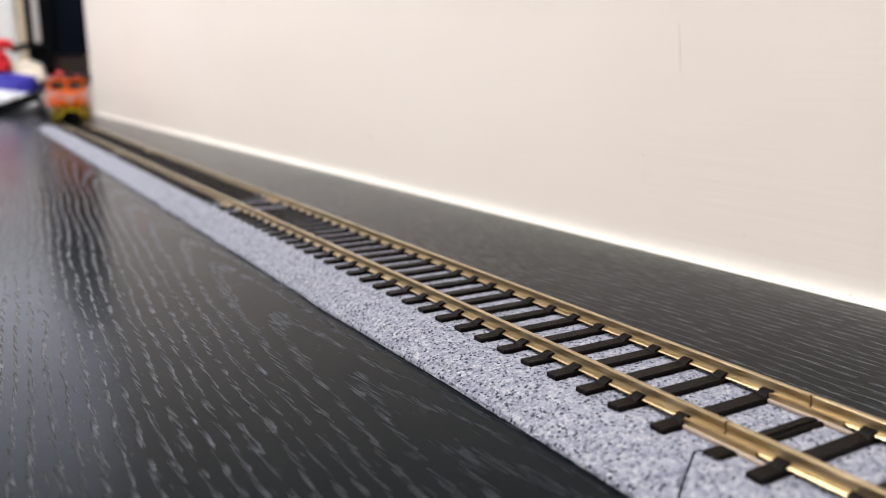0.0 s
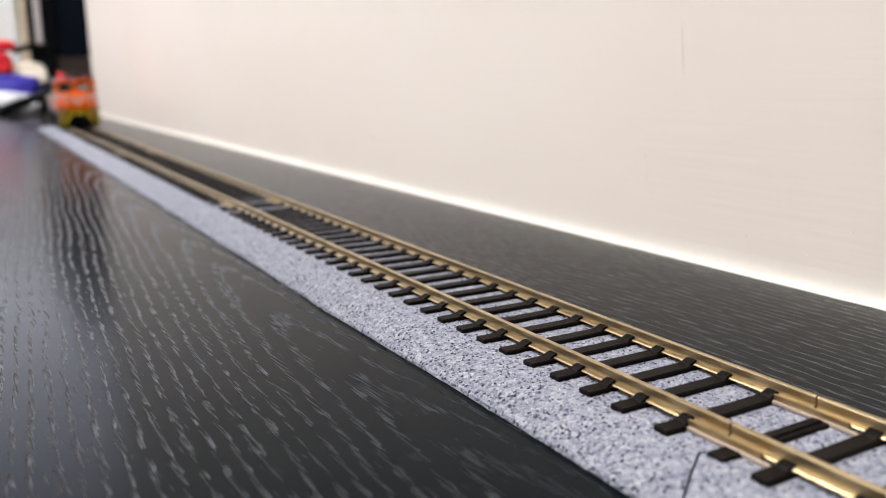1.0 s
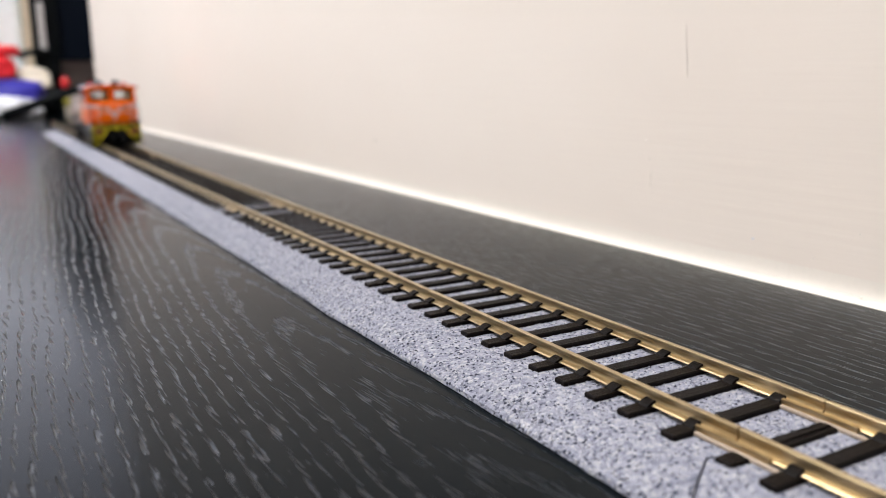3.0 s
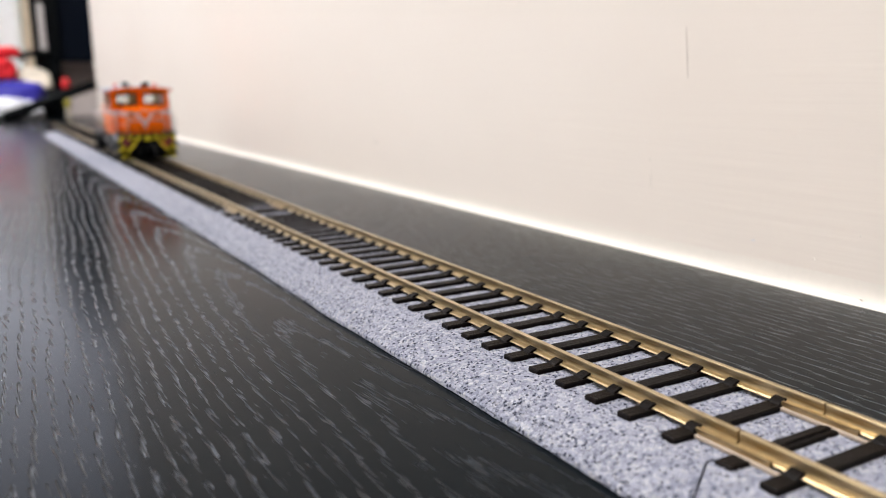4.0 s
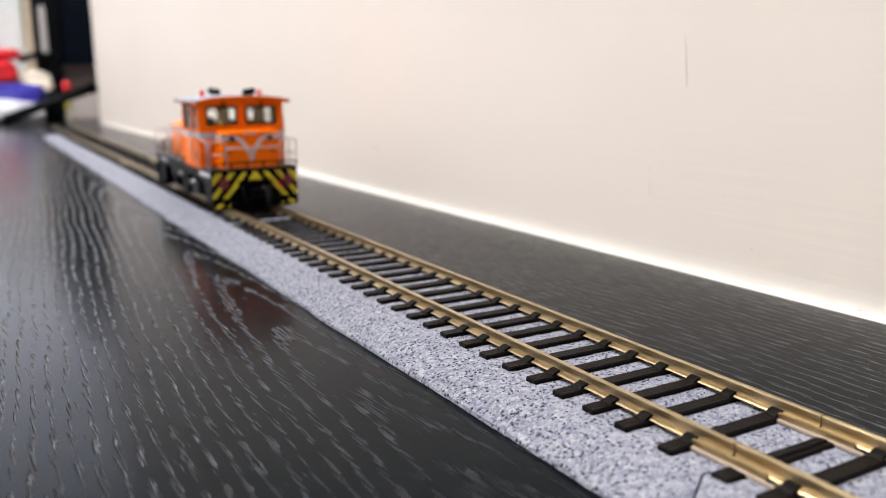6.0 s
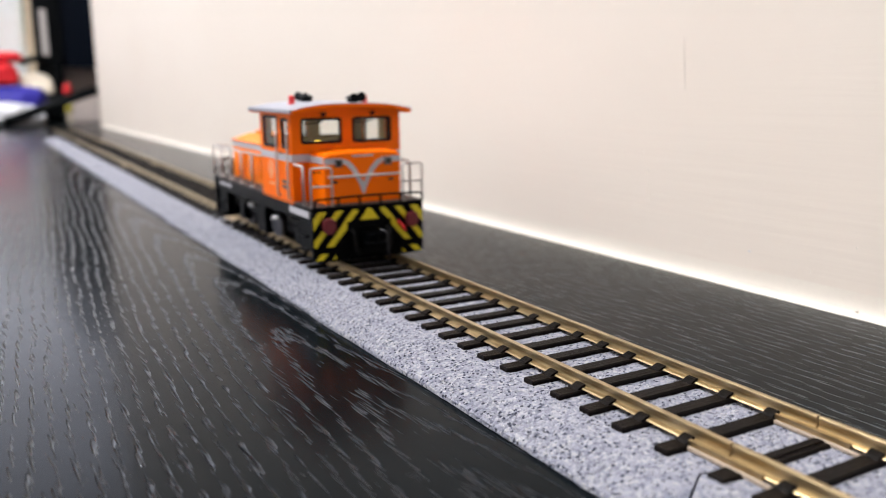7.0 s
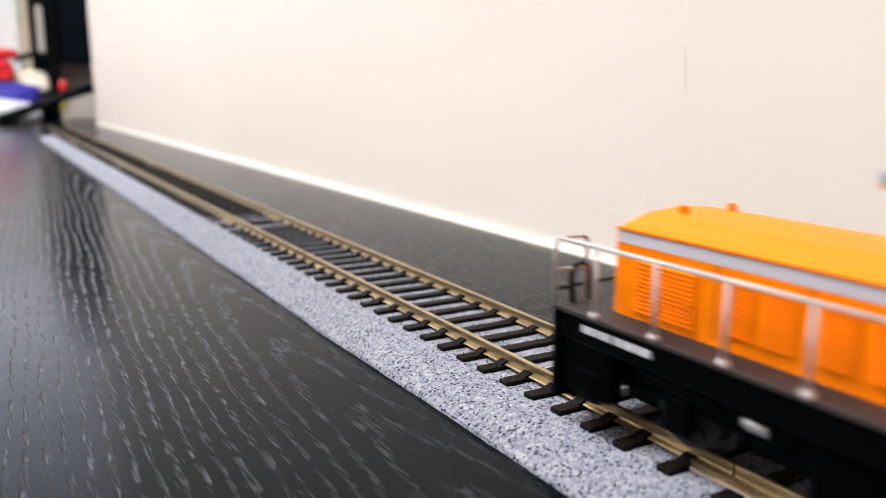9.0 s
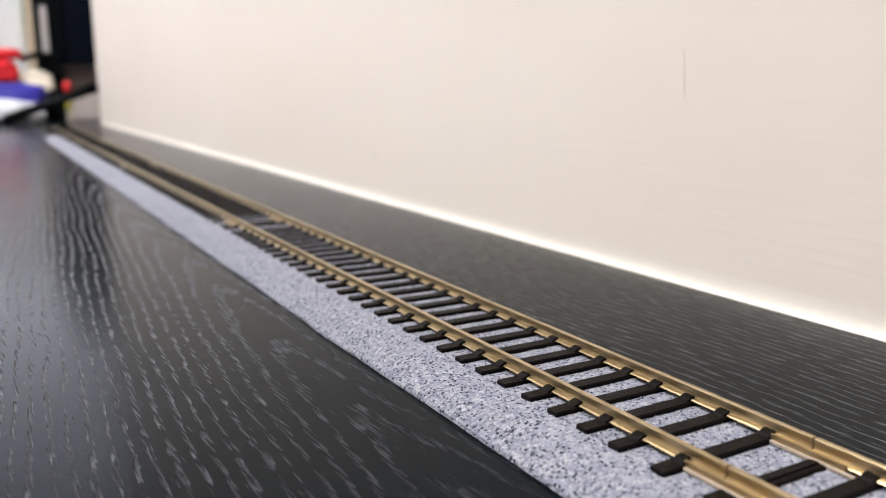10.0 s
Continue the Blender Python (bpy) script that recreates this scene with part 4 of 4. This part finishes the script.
def build_clutter():
    def solo(name, bm, mat, label, cat, smooth=True):
        tagged(link_mesh(name, bm, mat, smooth), label, cat)
    solo("plastic_bag", pillow(bmesh.new(), -52, 1145, 14, 51, 40, 16, 1, 0.2), "white_plastic", "crumpled white plastic bag on the table", "bag")
    solo("pouch", pillow(bmesh.new(), -44, 1185, 34, 55, 42, 17, 5, 0.16), "navy_cloth", "bright blue cloth pouch lying on a white bag", "pouch")
    solo("red_pouch", pillow(bmesh.new(), -50, 1275, 66, 35, 30, 17, 9, 0.14), "red_cloth", "red cloth pouch on top of the pile", "pouch")
    solo("red_cloth", pillow(bmesh.new(), -42, 1280, 91, 33, 26, 8, 31, 0.2), "red_cloth", "crumpled red cloth on top of the red pouch", "cloth")
    solo("folded_cloth", pillow(bmesh.new(), 4, 1285, 34, 26, 30, 34, 14, 0.2), "cream_cloth", "folded cream cloth bundle", "cloth")
    # pale plastic tub with a rolled rim, and a card box behind
    tub = empty("storage_tub", pose(-0.034, 1.372, 0))
    tagged(tub, "pale bluish plastic storage tub behind the pouches", "tub")
    bm = bmesh.new()
    prism(bm, round_rect(-36, 36, -25, 25, 9, 5), "z", 0, 250)
    part("body", bm, "pale_plastic", tub)
    part("rim", ring_frame(bmesh.new(), round_rect(-39, 39, -28, 28, 10, 5), round_rect(-36.1, 36.1, -25.1, 25.1, 9, 5), "z", 240, 252), "pale_plastic", tub)
    solo("card_box", boxes((6, 14, 1330, 1390, 0, 260, 1)), "beige_card", "tall narrow beige cardboard box", "box", False)
    # black stand with a silver post
    stand = empty("stand", pose(0.030, 1.32, 0))
    tagged(stand, "black equipment stand with a grey metal post", "stand")
    part("column", boxes((-18, 18, -8, 12, 0, 300, 1.5)), "black_plastic", stand)
    part("post", boxes((-9, 0, -16, -8.1, 92, 162, 1.2)), "grey_metal", stand, "grey metal post")
    part("foot", boxes((-22, 26, -20, 30, 0, 6, 1.5)), "black_plastic", stand)
    part("arm", tube(bmesh.new(), rounded([(-42, -16, 84), (-18, -16, 92), (4, -12, 92), (10, -10, 70), (6, -14, 40)], 8), 4.6), "black_plastic", stand, "black bent cable", True)
    screen = empty("monitor", pose(0.14, 1.32, 0))
    tagged(screen, "dark navy monitor seen from behind on its stand", "monitor")
    part("back_panel", boxes((-104, 160, 0, 14, 78, 360, 2.0)), "navy_board", screen)
    part("neck", boxes((20, 50, 4, 16, 5, 80, 1.0)), "black_plastic", screen)
    part("foot", boxes((-20, 90, -40, 60, 0, 5, 1.0)), "black_plastic", screen)
    # long black bar leaning on the wall's end
    bm = tube(bmesh.new(), [(-48, 1092, 6.0), (62, 1082, 46)], 6.2, 10)
    solo("black_bar", bm, "black_plastic", "black plastic bar leaning against the wall end", "bar")
    solo("black_pouch", pillow(bmesh.new(), 20, 1215, 20, 15, 18, 20, 23, 0.14), "black_plastic", "small black cloth pouch behind the bar", "pouch")
    # added box: its brown covers the bright wall with a dimmer tone
    solo("dim_wall_box", boxes((26, 230, 1385, 1440, 0, 82, 1.0)), "carton_brown", "low brown box added to stand for the dim wall under the monitor", "box", False)
    solo("paper_box", boxes((43, 120, 1205, 1235, 0, 33, 1.0)), "carton_brown", "low brown paper box behind the bar", "box", False)
    glue = empty("glue_bottle", pose(0.036, 1.17, 0))
    tagged(glue, "slim cream bottle with yellow band and red cap", "bottle")
    part("body", lathe(bmesh.new(), [(3.0, 0), (3.4, 1), (3.4, 28), (3.0, 34), (2.6, 40)], "z", (0, 0, 0), 18), "cream_cloth", glue, smooth=True)
    part("band", lathe(bmesh.new(), [(4.4, 15), (4.6, 15.5), (4.6, 24.5), (4.4, 25)], "z", (0, 0, 0), 18), "yellow_plastic", glue, "yellow band", True)
    part("cap", lathe(bmesh.new(), [(4.6, 39), (5.6, 42), (5.6, 49), (3.5, 54)], "z", (0, 0, 0), 18), "signal_red", glue, "red cap", True)


build_setting()
build_roadbed()
build_track()
loco, wheels = build_loco()
build_clutter()

# marks on the wall
for y, z, length, width, lean, mat, label in (
        (79.5, 57, 13.5, 0.32, 6, "scratch_grey", "faint grey upright scratch on the wall"),
        (93.5, 32.6, 0.9, 0.35, 30, "scratch_grey", "small grey chip in the wall paint"),
        (91.3, 27.5, 1.4, 0.6, 20, "scratch_grey", "small grey chip in the wall paint"),
        (90.8, 21.5, 5.5, 0.22, 2, "scratch_grey", "faint grey upright scratch on the wall"),
        (268, 21.5, 5.0, 1.2, 80, "scratch_grey", "grey smudge on the wall paint"),
        (54.5, 10.0, 0.9, 0.3, 85, "scratch_blue", "small blue mark on the wall"),
        (26, 15.6, 0.5, 0.35, 0, "scratch_grey", "tiny grey dot on the wall"),
        (37, 8.2, 0.5, 0.3, 40, "scratch_grey", "tiny grey dot on the wall")):
    wall_mark("scratch", y, z, length, width, lean, mat, label)
for y, z, r, mat in ((74.0, 0.9, 0.40, "scratch_grey"), (75.4, 0.9, 0.3, "scratch_grey"), (24.0, 1.6, 0.32, "bead_paint"), (31.0, 1.3, 0.2, "bead_paint")):
    bm = bmesh.new()
    bmesh.ops.create_icosphere(bm, subdivisions=2, radius=1.0)
    for v in bm.verts:
        k = 1 + 0.3 * noise.noise(v.co * 2 + Vector((y, 0, 0)))
        v.co = Vector(((wall_x(y) - 0.95 + v.co.x * r * 0.5 * k) * MM, (y + v.co.y * r * 1.6 * k) * MM, (z + v.co.z * r * 0.6 * k) * MM))
    tagged(link_mesh("paint_chip", bm, mat, True), "small lump in the paint bead along the wall", "paint chip", kind="structure")

# a hairline crack in the paint bead
bm = bmesh.new()
tube(bm, [(wall_x(y) - 0.46 + 0.06 * noise.noise((y * 0.3, 4, 0)), y, 1.65 + 0.35 * noise.noise((y * 0.09, 8, 0))) for y in range(14, 66, 2)], 0.05, 5)
tagged(link_mesh("crack", bm, "scratch_grey"), "hairline crack in the white paint bead", "crack", kind="structure")

# front of the locomotive along the track, in metres, at times in seconds
RUN = [(0.0, 0.745), (0.5, 0.7235), (1.0, 0.6970), (1.5, 0.6540), (2.0, 0.6090), (2.5, 0.5690), (4.0, 0.413), (4.5, 0.366), (5.0, 0.317), (5.5, 0.263), (7.0, 0.1118), (7.5, 0.0604), (8.0, 0.0111), (8.5, -0.0385), (9.0, -0.0830), (9.5, -0.1325), (10.0, -0.182)]


def front_at(t):
    for (a, u), (b, v) in zip(RUN, RUN[1:]):
        if t <= b:
            return u + (v - u) * (t - a) / (b - a)
    return RUN[-1][1]


def motions():
    # the track rises a hair over the joint at the near end
    walk(loco, [(t, pose(LOCO_X * MM, y, (RAIL_TOP + 0.6 * min(1.0, max(0.0, (0.035 - y) / 0.075))) * MM)) for t, y in RUN])
    for (axle, r), y in zip(wheels, (19.0, 72.0)):
        rows = []
        for k in range(151):
            t = k / 15
            turn = math.degrees((RUN[0][1] - front_at(t)) / (r * MM))
            rows.append((t, pose(0, y * MM, r * MM, turn)))
        walk(axle, rows)


motions()
